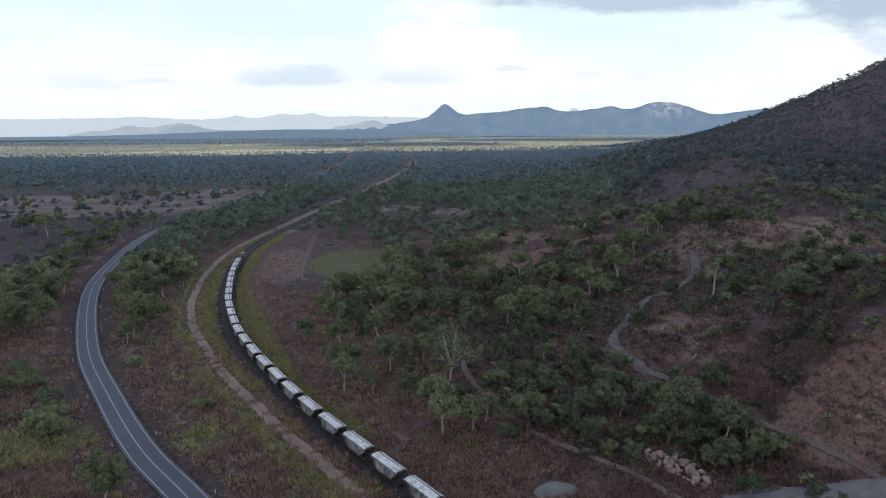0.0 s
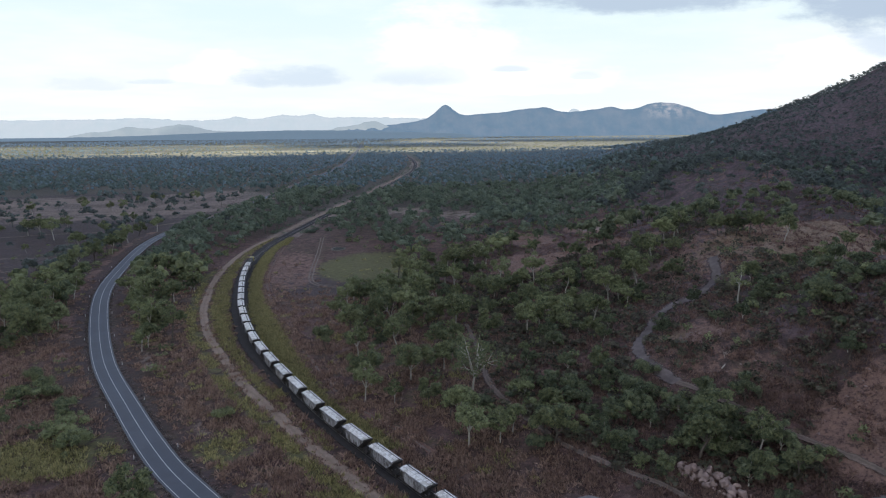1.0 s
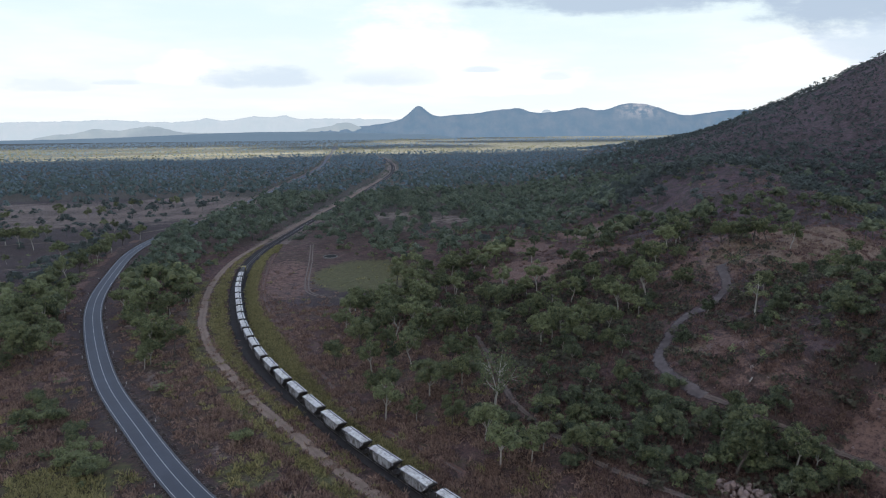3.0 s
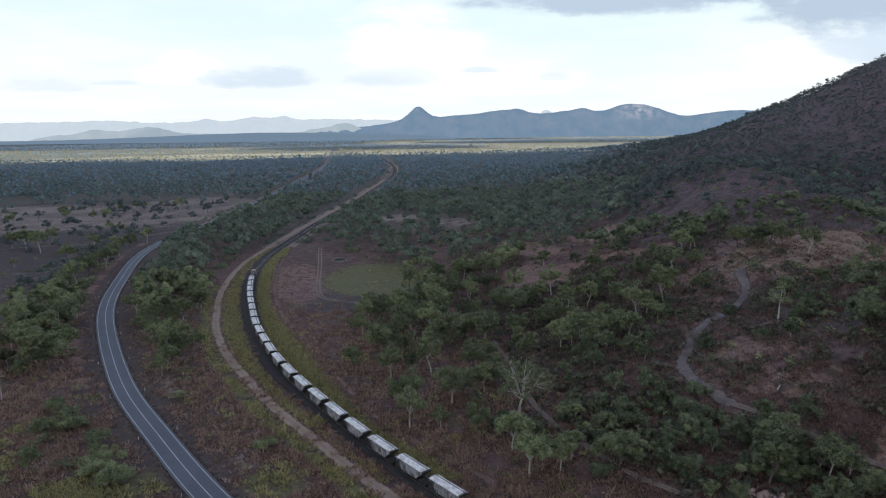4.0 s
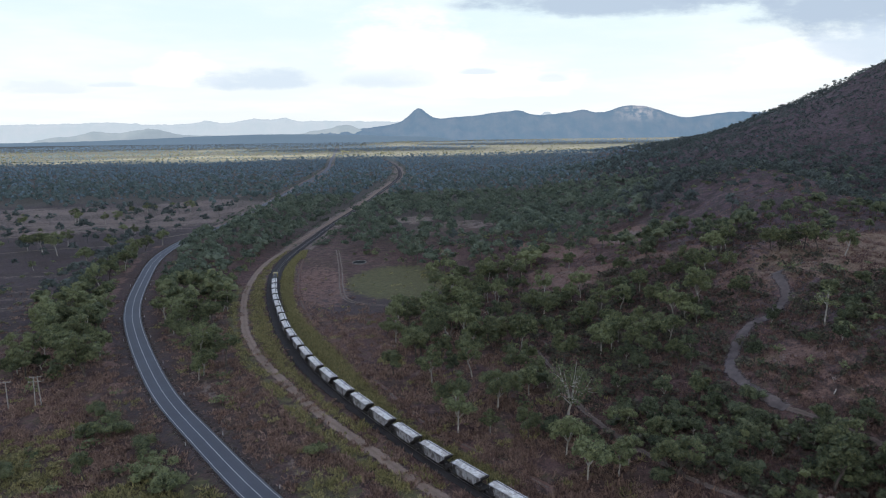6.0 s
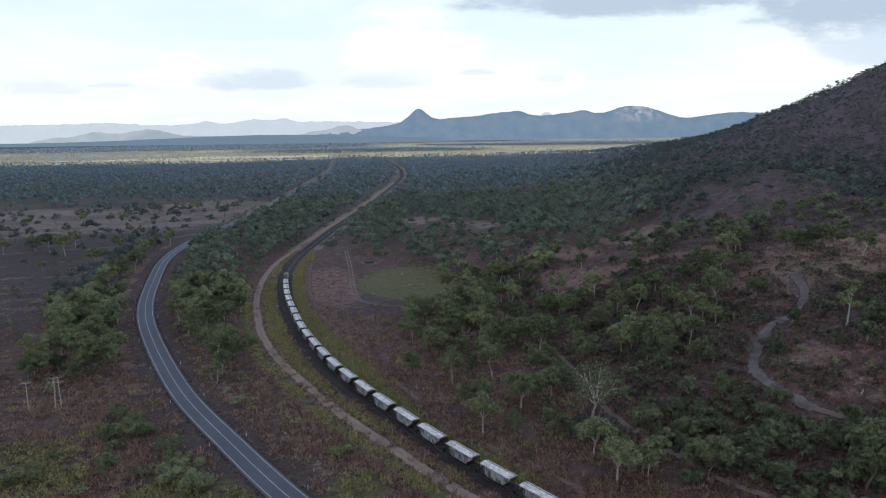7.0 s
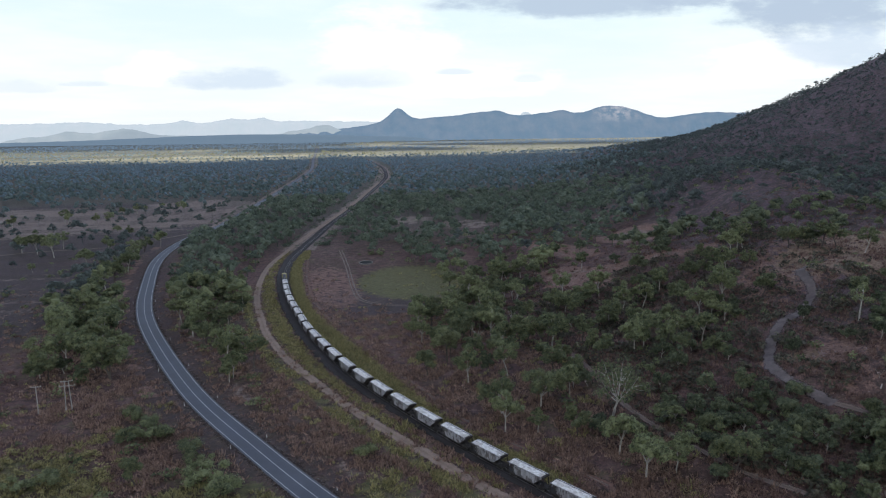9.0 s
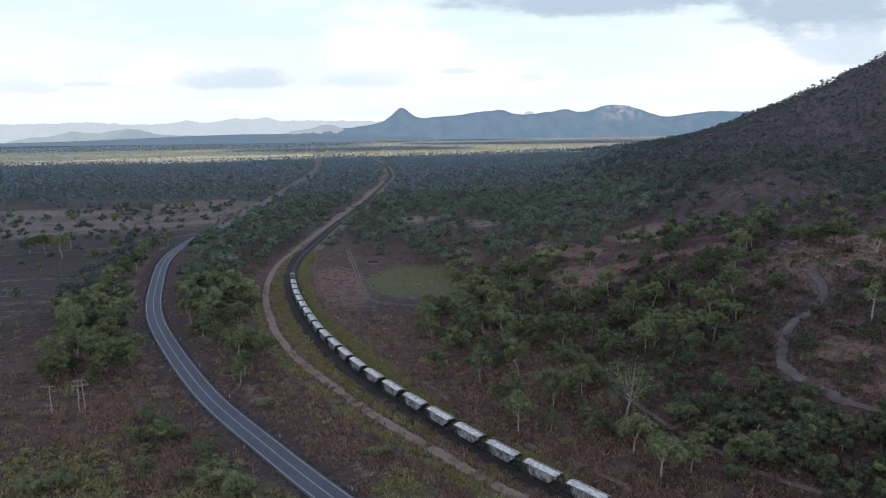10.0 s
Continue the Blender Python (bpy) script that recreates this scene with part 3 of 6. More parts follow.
def build_ground():
    X, Y = np.meshgrid(GX, GY)
    x, y = X.ravel(), Y.ravel()
    v = np.stack([x, y, height(x, y)], 1)
    nx = len(GX)
    i = (np.arange(len(GY) - 1)[:, None] * nx + np.arange(nx - 1)).ravel()
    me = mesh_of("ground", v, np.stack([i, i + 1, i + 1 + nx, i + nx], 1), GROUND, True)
    # the last zone brightens far ground outside the cloud shadows, and two clearings
    for name, val in zip(("dark", "bare", "pale", "green", "tan", "hill", "lit_or_pale"), (*zones(x, y), terrace(x, y), step_up(height(x, y), 14, 34), step_up(y, 2180, 2260) * (1 - 0.4 * step_up(y, 2800, 3000)) * (1 - far_bands(x, y)) + 0.9 * np.maximum(ellipse(x, y, -42, 655, 17, 20), 0.6 * ellipse(x, y, 6, 600, 12, 16)) * step_up(lumps(x * 0.7, y, 14, 53), -0.4, 0.2))):
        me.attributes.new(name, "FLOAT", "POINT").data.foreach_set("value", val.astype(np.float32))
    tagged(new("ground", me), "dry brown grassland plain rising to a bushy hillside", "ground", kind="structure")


build_ground()
ROAD_F, RAIL_F = spline(ROAD, 3.0), spline(RAIL, 2.5)
tagged(ribbon("pavement_shoulder", ROAD_F, -6.4, 6.4, 0.05, SHOULDER, 9, 0.4, 0.05, 1), "dark gravel shoulders along the highway", "shoulder", kind="structure")
tagged(ribbon("road", ROAD_F, -3.9, 3.9, 0.13, ASPHALT, 7, 0.06, 0.10, 2), "blue-grey two-lane asphalt highway curving over the plain", "road", kind="structure")
for lo, hi in ((-3.32, -3.17), (-0.08, 0.08), (3.17, 3.32)):
    tagged(ribbon("trim", ROAD_F[:430], lo, hi, 0.245 if abs(lo) < 1 else 0.18, LINE, 2, 0.0), "worn white painted line on the highway", "road line", kind="structure")
tagged(ribbon("dirt_track", spline(DIRT[:19], 2.5), -2.0, 2.0, 0.17, DIRT_M, 9, 0.12, 0.03, 3), "pale dirt service track beside the railway", "dirt track", kind="structure")
tagged(ribbon("dirt_track", spline(DIRT[18:], 2.5), -3.0, 3.0, 0.12, DIRT_M, 9, 0.25, 0.03, 13), "pale dirt service track running on beside the railway", "dirt track", kind="structure")
tagged(ribbon("hill_track", spline(HILLTRACK[:7], 2), -1.05, 1.05, 0.28, SOIL, 9, 0.3, 0.05, 9), "narrow brown track cut along the hill foot", "dirt track", kind="structure")
tagged(ribbon("hill_track", spline(HILLTRACK[6:], 2), -2.4, 2.4, 0.28, DIRT_GREY, 9, 0.5, 0.05, 4), "grey gravel track winding up the hillside", "dirt track", kind="structure")
tagged(ribbon("bush_track", spline(LOWTRACK, 2), -1.2, 1.2, 0.22, SOIL, 9, 0.25, 0.05, 5), "narrow pale track through dry grass", "dirt track", kind="structure")
for off in (-0.95, 0.95):
    tagged(ribbon("paddock_track", spline(LOOP, 2), off - 0.6, off + 0.6, 0.08, RUT, 5, 0.15, 0.0, 6), "pale wheel rut across the paddock", "dirt track", kind="structure")

FARM = [(-420, 515), (-347, 534.5), (-329, 546), (-303, 553), (-277, 562), (-262, 583), (-245, 612), (-231, 640)]
tagged(ribbon("farm_track", spline(FARM, 3), -1.8, 1.8, 0.12, RUT, 7, 0.4, 0.0, 15), "pale dirt farm track across the dark paddock", "dirt track", kind="structure")
DRAIN_F = spline(DRAIN, 2.0)
tagged(ribbon("drain", DRAIN_F, -1.5, 1.5, 0.03, GULLY, 7, 0.5, -0.02, 7), "reddish eroded drain beside the railway", "drain", kind="structure")
tagged(ribbon("drain_bed", DRAIN_F, -0.55, 0.25, 0.06, SOIL, 5, 0.35, 0.0, 8), "pale sandy bed of the drain", "drain", kind="structure")


def build_railway():
    """Ballast bank with sloped shoulders, and two rails on it."""
    d, r = sides(RAIL_F)
    wide = (0.58 + 0.42 * step_up(RAIL_F[:, 1:2], 190, 265))
    off = np.array([-5.6, -4.4, -2.6, -1.9, 1.9, 2.5, 3.6]) * np.where(np.arange(7) < 2, wide, 1.0)
    up = np.array([0.02, 0.10, 0.12, 0.26, 0.26, 0.14, 0.02])
    x, y = RAIL_F[:, 0:1] + r[:, 0:1] * off, RAIL_F[:, 1:2] + r[:, 1:2] * off
    v = np.stack([x, y, height(x, y) + up], 2).reshape(-1, 3)
    n, k = off.shape
    i = np.arange(n - 1)[:, None] * k + np.arange(k - 1)
    me = mesh_of("railway_ballast", v, np.stack([i, i + 1, i + 1 + k, i + k], 2).reshape(-1, 4), BALLAST)
    me.attributes.new("across", "FLOAT", "POINT").data.foreach_set("value", np.tile([1.05, 0.62, 0.1, 0.0, 0.0, 0.45, 1.0], n).astype(np.float32))
    tagged(new("railway_ballast", me), "dark stone ballast bank of the railway", "ballast", kind="structure")
    for c in (-0.57, 0.57):
        off = np.array([-0.035, -0.035, 0.035, 0.035]) + c
        up = np.array([0.25, 0.40, 0.40, 0.25])
        x, y = RAIL_F[:, 0:1] + r[:, 0:1] * off, RAIL_F[:, 1:2] + r[:, 1:2] * off
        v = np.stack([x, y, height(x, y) + up], 2).reshape(-1, 3)
        i = np.arange(n - 1)[:, None] * 4 + np.arange(3)
        tagged(new("rail", mesh_of("rail", v, np.stack([i, i + 1, i + 5, i + 4], 2).reshape(-1, 4), STEEL)), "steel rail on dark ballast", "rail", kind="structure")


build_railway()


# ---- far mountains ----
def ridge(name, depth, back, peaks, base, x0, x1, mat, label, seed, gully, jag=1.0):
    """A range across the view: peaks are (x, height, width); its front slope falls towards the plain."""
    xs = np.arange(x0, x1, 14.0)
    crest = np.full(len(xs), float(base))
    for cx, h, w in peaks:
        crest += h * np.exp(-0.5 * ((xs - cx) / w) ** 2)
    rng = np.random.default_rng(seed)
    ends = step_up(xs, x0, x0 + 420) * (1 - step_up(xs, x1 - 420, x1))
    crest = (crest + jag * (3.0 * lumps(xs, xs * 0, 130, seed) + 1.6 * lumps(xs, xs * 0 + 50, 45, seed + 1))) * ends + 2.0
    prof = [(0.0, -0.02), (0.25, 0.14), (0.5, 0.36), (0.72, 0.63), (0.88, 0.86), (1.0, 1.0), (1.12, 0.93), (1.3, 0.6)]
    rows = []
    for f, g in prof:
        wave = gully * math.sin(min(f, 1.0) * math.pi) * (lumps(xs + 60 * f, xs * 0 + 200 * f, 170, seed + 2) + 0.5 * lumps(xs, xs * 0 + 90 * f, 60, seed + 3))
        rows.append(np.stack([xs - 24.0, depth + back * f + 0 * xs, np.maximum(crest * g + wave * np.minimum(crest / 80, 1.0), -3)], 1))
    v = np.concatenate(rows)
    n = len(xs)
    i = (np.arange(len(prof) - 1)[:, None] * n + np.arange(n - 1)).ravel()
    tagged(new(name, mesh_of(name, v, np.stack([i, i + 1, i + 1 + n, i + n], 1), mat, True)), label, "mountain", kind="structure")


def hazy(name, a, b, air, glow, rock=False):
    """Wooded rock far off; the bright air before it is painted in as a glow."""
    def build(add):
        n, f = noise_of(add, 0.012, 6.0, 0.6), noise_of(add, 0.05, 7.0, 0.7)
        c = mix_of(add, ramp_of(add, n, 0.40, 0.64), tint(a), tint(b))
        # bare rock in a patch of sun, the sunlight put into its colour
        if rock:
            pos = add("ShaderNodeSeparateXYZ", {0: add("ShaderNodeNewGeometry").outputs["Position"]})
            sun_patch = mult_of(add, mult_of(add, ramp_of(add, pos.outputs[0], 1330, 1480), ramp_of(add, pos.outputs[0], 1760, 1600)), ramp_of(add, pos.outputs[2], 130, 200))
            c = mix_of(add, mult_of(add, sun_patch, ramp_of(add, noise_of(add, 0.016, 6.0, 0.7), 0.46, 0.56)), c, tint((0.17, 0.15, 0.14)))
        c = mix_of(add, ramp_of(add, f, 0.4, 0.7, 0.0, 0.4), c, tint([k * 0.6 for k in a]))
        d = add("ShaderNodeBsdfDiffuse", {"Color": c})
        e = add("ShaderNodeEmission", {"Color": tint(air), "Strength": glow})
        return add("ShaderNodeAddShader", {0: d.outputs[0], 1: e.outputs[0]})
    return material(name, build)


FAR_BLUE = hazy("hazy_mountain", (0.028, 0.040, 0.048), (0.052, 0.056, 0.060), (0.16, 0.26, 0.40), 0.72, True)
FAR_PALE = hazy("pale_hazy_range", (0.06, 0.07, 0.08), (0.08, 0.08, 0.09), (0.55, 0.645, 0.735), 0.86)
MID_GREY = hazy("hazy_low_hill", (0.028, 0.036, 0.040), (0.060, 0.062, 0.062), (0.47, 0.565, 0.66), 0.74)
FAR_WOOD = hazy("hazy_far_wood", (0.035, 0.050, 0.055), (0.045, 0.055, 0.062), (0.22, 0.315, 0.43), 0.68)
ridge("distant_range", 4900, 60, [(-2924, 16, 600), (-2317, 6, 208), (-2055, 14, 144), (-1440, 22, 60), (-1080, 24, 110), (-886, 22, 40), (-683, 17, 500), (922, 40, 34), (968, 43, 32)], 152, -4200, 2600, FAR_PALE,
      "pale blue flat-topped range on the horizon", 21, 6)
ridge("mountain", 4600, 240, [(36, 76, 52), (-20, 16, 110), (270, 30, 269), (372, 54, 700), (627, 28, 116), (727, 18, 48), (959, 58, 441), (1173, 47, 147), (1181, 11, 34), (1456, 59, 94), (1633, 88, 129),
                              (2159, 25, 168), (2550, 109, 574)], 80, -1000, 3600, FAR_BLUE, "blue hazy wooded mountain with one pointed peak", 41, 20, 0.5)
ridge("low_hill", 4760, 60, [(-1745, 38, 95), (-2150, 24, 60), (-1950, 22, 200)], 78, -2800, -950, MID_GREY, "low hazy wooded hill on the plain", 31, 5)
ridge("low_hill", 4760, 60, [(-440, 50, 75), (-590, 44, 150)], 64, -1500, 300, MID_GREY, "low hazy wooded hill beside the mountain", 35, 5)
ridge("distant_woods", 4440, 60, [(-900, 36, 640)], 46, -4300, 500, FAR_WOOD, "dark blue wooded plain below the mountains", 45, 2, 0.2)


# ---- the unseen cloud bank behind the walk, whose shadow lies on the near plain ----
def small_cloud(cx, cy, rx, ry, seed):
    """A lens of cloud with a wavy rim, out of view; cx, cy is the middle of the shadow it is added for."""
    shift = TO_SUN * (2200.0 / TO_SUN.z)
    n, rings = 48, (0.0, 0.35, 0.7, 0.9, 1.0)
    t = np.arange(n) * 2 * np.pi / n
    rim = 1 + 0.16 * lumps(np.cos(t) * 40, np.sin(t) * 40, 60, seed) + 0.06 * lumps(np.cos(t) * 40, np.sin(t) * 40, 14, seed + 1)
    v = []
    for up in (1, 0):
        for q in rings:
            z = 2200 + up * 60 * (1 - q * q) * (1 + 0.3 * lumps(np.cos(t) * q * 40, np.sin(t) * q * 40, 20, seed + 2))
            v.append(np.stack([cx + shift.x + rx * q * rim * np.cos(t), cy + shift.y + ry * q * rim * np.sin(t), z], 1))
    i, j = np.arange(len(rings) - 1)[:, None] * n, np.arange(n)
    f = np.stack([i + j, i + (j + 1) % n, i + n + (j + 1) % n, i + n + j], 2).reshape(-1, 4)
    tagged(new("backdrop_cloud", mesh_of("backdrop_cloud", np.concatenate(v), np.concatenate([f[:, ::-1], f + len(rings) * n]), CLOUD_WHITE, True)), "small white cloud out of view overhead, shading the far plain", "cloud", kind="structure")


def cloud_white(add):
    nn = noise_of(add, 0.004, 6.0)
    c = mix_of(add, ramp_of(add, nn, 0.35, 0.65), tint((0.78, 0.79, 0.82)), tint((0.9, 0.9, 0.9)))
    d, t = add("ShaderNodeBsdfDiffuse", {"Color": c}), add("ShaderNodeBsdfTranslucent", {"Color": c})
    return add("ShaderNodeMixShader", {0: 0.4, 1: d.outputs[0], 2: t.outputs[0]})


CLOUD_WHITE = material("cloud", cloud_white)


def build_cloud():
    add_h = 2200.0
    shift = TO_SUN * (add_h / TO_SUN.z)
    xs, ys = np.linspace(-3600, 3600, 90), np.linspace(-1300, 2800, 52)
    X, Y = np.meshgrid(xs, ys)
    far = shade_edge(X)
    Yc = np.minimum(Y, far)
    thick = 45 + 30 * lumps(X, Y, 500, 53)
    top = np.stack([X + shift.x, Yc + shift.y, add_h + np.abs(thick)], 2).reshape(-1, 3)
    low = np.stack([X + shift.x, Yc + shift.y, add_h + 12 * lumps(X, Y, 350, 54)], 2).reshape(-1, 3)
    n, k = len(xs), len(top)
    i = (np.arange(len(ys) - 1)[:, None] * n + np.arange(n - 1)).ravel()
    f = np.concatenate([np.stack([i, i + 1, i + 1 + n, i + n], 1), k + np.stack([i, i + n, i + 1 + n, i + 1], 1)])

    tagged(new("backdrop_cloud", mesh_of("backdrop_cloud", np.concatenate([top, low]), f, CLOUD_WHITE, True)), "broad white cloud bank high above the plain", "cloud", kind="structure")


build_cloud()
for n, (cx, cy, rx, ry) in enumerate(FAR_SHADE):
    small_cloud(cx, cy, rx, ry, 80 + 3 * n)


# ---- trees ----
def tube(path, radii, n=5):
    """Rings along a path: places and faces of a tapered limb."""
    path = np.array(path, float)
    d = np.gradient(path, axis=0)
    d /= np.linalg.norm(d, axis=1)[:, None] + 1e-9
    ref = np.array([0.31, 0.95, 0.05])
    a = np.cross(d, ref)
    a /= np.linalg.norm(a, axis=1)[:, None] + 1e-9
    b = np.cross(d, a)
    t = np.arange(n) * 2 * np.pi / n
    r = np.array(radii)[:, None, None]
    v = (path[:, None] + r * (a[:, None] * np.cos(t)[None, :, None] + b[:, None] * np.sin(t)[None, :, None])).reshape(-1, 3)
    i, j = np.arange(len(path) - 1)[:, None] * n, np.arange(n)
    f = np.stack([i + j, i + (j + 1) % n, i + n + (j + 1) % n, i + j, i + n + (j + 1) % n, i + n + j], 2).reshape(-1, 3)
    return v, f


def joined(pieces):
    vs, fs, k = [], [], 0
    for v, f in pieces:
        vs.append(v)
        fs.append(f + k)
        k += len(v)
    return np.concatenate(vs), np.concatenate(fs)


def leaves(rng, centres, radii, count, size, lift=0.25, inner=0.6):
    """Small pointed leaf sprays lying over the outside of clumps."""
    k = rng.integers(0, len(centres), count)
    way = rng.normal(0, 1, (count, 3))
    way[:, 2] = np.where(way[:, 2] < -0.2, -way[:, 2] * rng.choice([-1, 1, 1], count), way[:, 2])
    way /= np.linalg.norm(way, axis=1)[:, None]
    c = centres[k] + way * (radii[k] * rng.uniform(inner, 1.08, count))[:, None] * np.array([1, 1, 0.85])
    nrm = way + rng.normal(0, 0.36, (count, 3)) + np.array([0, 0, lift])
    nrm /= np.linalg.norm(nrm, axis=1)[:, None]
    a = np.cross(nrm, rng.normal(0, 1, (count, 3)))
    a /= np.linalg.norm(a, axis=1)[:, None] + 1e-9
    b = np.cross(nrm, a)
    s = (size * rng.uniform(0.55, 1.3, count))[:, None]
    a, b = a * s, b * s * rng.uniform(0.5, 0.9, count)[:, None]
    v = np.stack([c - a, c + a * 0.9 - nrm * s * 0.15, c + b * 1.6], 1).reshape(-1, 3)
    return v, np.arange(count * 3).reshape(-1, 3)


def puff(rng, centre, radius, squash=0.95, rough=0.28):
    """A rough dome of foliage, open below: the dense inside of one clump."""
    t = np.arange(5) * 2 * np.pi / 5
    ring = lambda q, z, o: np.stack([q * np.cos(t + o), q * np.sin(t + o), np.full(5, z)], 1)
    v = np.concatenate([[(0, 0, 1.0)], ring(0.80, 0.50, 0.0), ring(0.95, -0.35, 0.63)])
    v = (v * rng.uniform(1 - rough, 1 + rough, (11, 1)) + rng.normal(0, rough * 0.5, (11, 3))) * np.array([1, 1, squash]) * radius + centre
    f = []
    for i in range(5):
        j = (i + 1) % 5
        f += [(0, 1 + i, 1 + j), (1 + i, 6 + i, 1 + j), (1 + j, 6 + i, 6 + j)]
    return v, np.array(f)


def tree_shape(seed, tall, wide, fork, limbs, sprays, size, twigs=2, girth=1.0):
    """Limbs and leaves of one tree: a leaning trunk that forks, with clumps of leaves at the ends."""
    rng = np.random.default_rng(seed)
    lean = rng.normal(0, 0.05, 2) * tall
    top = np.array([lean[0], lean[1], fork * tall])
    r0 = (0.015 * tall + 0.05) * girth
    wood = [tube([(0, 0, -0.5), (lean[0] * 0.3, lean[1] * 0.3, fork * tall * 0.45), top], [r0 * 1.25, r0, r0 * 0.8], 6)]
    ends, sizes = [], []
    for k in range(limbs):
        a = 2 * np.pi * (k + rng.uniform(-0.3, 0.3)) / limbs
        out = wide * rng.uniform(0.45, 0.95) * (0.35 if k == 0 else 1.0)
        end = np.array([lean[0] + math.cos(a) * out, lean[1] + math.sin(a) * out, tall * rng.uniform(0.56, 0.86) + (0.12 * tall if k == 0 else 0)])
        knee = top + (end - top) * 0.5 + np.array([math.cos(a), math.sin(a), 0]) * 0.12 * out + rng.normal(0, 0.03, 3) * tall
        wood.append(tube([top - [0, 0, 0.3], knee, end], [r0 * 0.62, r0 * 0.4, r0 * 0.1], 5))
        ends.append(end)
        sizes.append(wide * rng.uniform(0.30, 0.46))
        ends.append(knee + (end - knee) * rng.uniform(0.2, 0.6) - [0, 0, 0.05 * tall])
        sizes.append(wide * rng.uniform(0.26, 0.42))
        for _ in range(twigs):
            b = a + rng.uniform(-1.0, 1.0)
            tip = knee + np.array([math.cos(b), math.sin(b), rng.uniform(-0.25, 0.9)]) * wide * rng.uniform(0.35, 0.7)
            wood.append(tube([knee, (knee + tip) / 2 + rng.normal(0, 0.015, 3) * tall, tip], [r0 * 0.34, r0 * 0.22, r0 * 0.07], 4))
            ends.append(tip)
            sizes.append(wide * rng.uniform(0.22, 0.40))
    crown = leaves(rng, np.array(ends), np.array(sizes), sprays, size) if sprays else None
    if sprays > 1500:
        crown = joined([crown] + [puff(rng, c, 0.62 * r) for c, r in zip(ends, sizes)])
    return joined(wood), crown


def tree(name, seed, tall, wide, fork, limbs, sprays, size, bark, leaf, label, twigs=2, category="tree", girth=1.0):
    """A tree as a thing with its trunk and crown, built at the origin."""
    root = new(name)
    wood, crown = tree_shape(seed, tall, wide, fork, limbs, sprays, size, twigs, girth)
    t = new("trunk", mesh_of("trunk", *wood, bark, True))
    t.parent = root
    if crown:
        c = new("crown", mesh_of("crown", *crown, leaf))
        c.parent = root
    return tagged(root, label, category, "trees of the open woodland")


def wanted(x, y, seed=9):
    """How thickly trees stand at places, 0 to 1."""
    dr, dl, dd = offset_from(ROAD_L, x, y)[0], offset_from(RAIL_L, x, y)[0], offset_from(DIRT_L, x, y)[0]
    dn, dh, dw, do = offset_from(DRAIN_L, x, y)[0], offset_from(HTRACK_L, x, y)[0], offset_from(LTRACK_L, x, y)[0], offset_from(LOOP_L, x, y)[0]
    patch = lumps(x, y, 60, seed)
    w = np.full(len(x), 0.80)
    between = (dr > 0) & (dl < 0)
    w = np.where((x > 8) & (y > 165) & (y < 335), np.where(x < 48, 0.58, 0.34), w)
    w = np.where(between, np.where(y < 205, 0.08, np.where(y < 250, 0.55, 1.0)), w)
    w = np.where((dl > 0) & (y < 560) & (y > 0), np.where(dl < 34 + 4 * patch, 0.0, w), w)
    w = np.where((dl > 0) & (x < 0) & (y < 196) & (y > 0), 0.05, w)
    w = np.where((dr < 0) & (y < 250), 0.04, w)
    w = np.where((dr < 0) & (dr > -44) & (y >= 255) & (y < 480), 0.85, w)
    w = np.where((dr <= -44) & (y < 500), 0.015, w)
    w = np.where((dr < -8) & (y >= 500) & (y < 640) & (x > -700), 0.20, w)
    w = np.where((dr < -8) & (y >= 640) & (y < 930) & (x > -620), 0.11, w)
    w *= 1 - ellipse(x, y, -66, 405, 34, 86, 0.16)
    w *= 1 - 0.9 * np.maximum.reduce([ellipse(x, y, 37, 348, 15, 40, 0.3), ellipse(x, y, 88, 428, 18, 44), ellipse(x, y, 48, 412, 13, 56, 0.28), ellipse(x, y, -42, 655, 20, 26), ellipse(x, y, 6, 600, 18, 28), ellipse(x, y, 142, 285, 72, 27, 0.35),
                                      ellipse(x, y, 95, 148, 22, 15), ellipse(x, y, 56, 132, 22, 12), ellipse(x, y, 66, 188, 9, 16), ellipse(x, y, 25, 140, 12, 8), ellipse(x, y, 67, 216, 13, 11, 0.8), ellipse(x, y, -38, 605, 20, 66), ellipse(x, y, 8, 556, 18, 60),
                                      ellipse(x, y, 72, 160, 9, 9)])
    hill = step_up(height(x, y), 25, 70)
    wood = np.maximum(ellipse(x, y, 240, 470, 80, 70), ellipse(x, y, 350, 600, 110, 60))
    w *= (1 + hill * (0.3 - 0.3 * step_up(lumps(x, y, 210, 23), -0.1, 0.5))) * (1 - 0.62 * red_slope(x, y) * (1 - wood))
    w = np.maximum(w, 0.95 * wood)
    w *= np.where((dr > np.where(y > 520, -9, -13.0)) & (dr < np.where(y > 560, 16, 13.0)), 0, 1) * np.where(np.abs(offset_from(WIRE_L, x, y)[0]) < 7, 0.1, 1) * np.where((offset_from(CUT_L, x, y)[0] > -6) & (offset_from(CUT_L, x, y)[0] < 16), 0.12, 1) * np.where((dd > np.where(y < 340, -13.0, -7.0)) & (dd < 7), 0, 1) * np.where((dl > np.where(y > 560, -18, -11)) & (dl < np.where(y > 560, 14, 7)), 0, 1)
    w *= np.where((dh > np.where(y > 182, -11.0, -3.0)) & (dh < np.where(y < 176, 2.2, 3.4)), 0, 1) * np.where((dw > np.where(y < 215, -12.0, -2.6)) & (dw < 3.0), 0, 1) * np.where(np.abs(do) < 4, 0, 1) * np.where((np.abs(dn) < 3) & (y < 490), 0, 1)
    clump = step_up(lumps(x, y, 34, seed + 40) + 0.5 * lumps(x, y, 13, seed + 41), -0.45, 0.35)
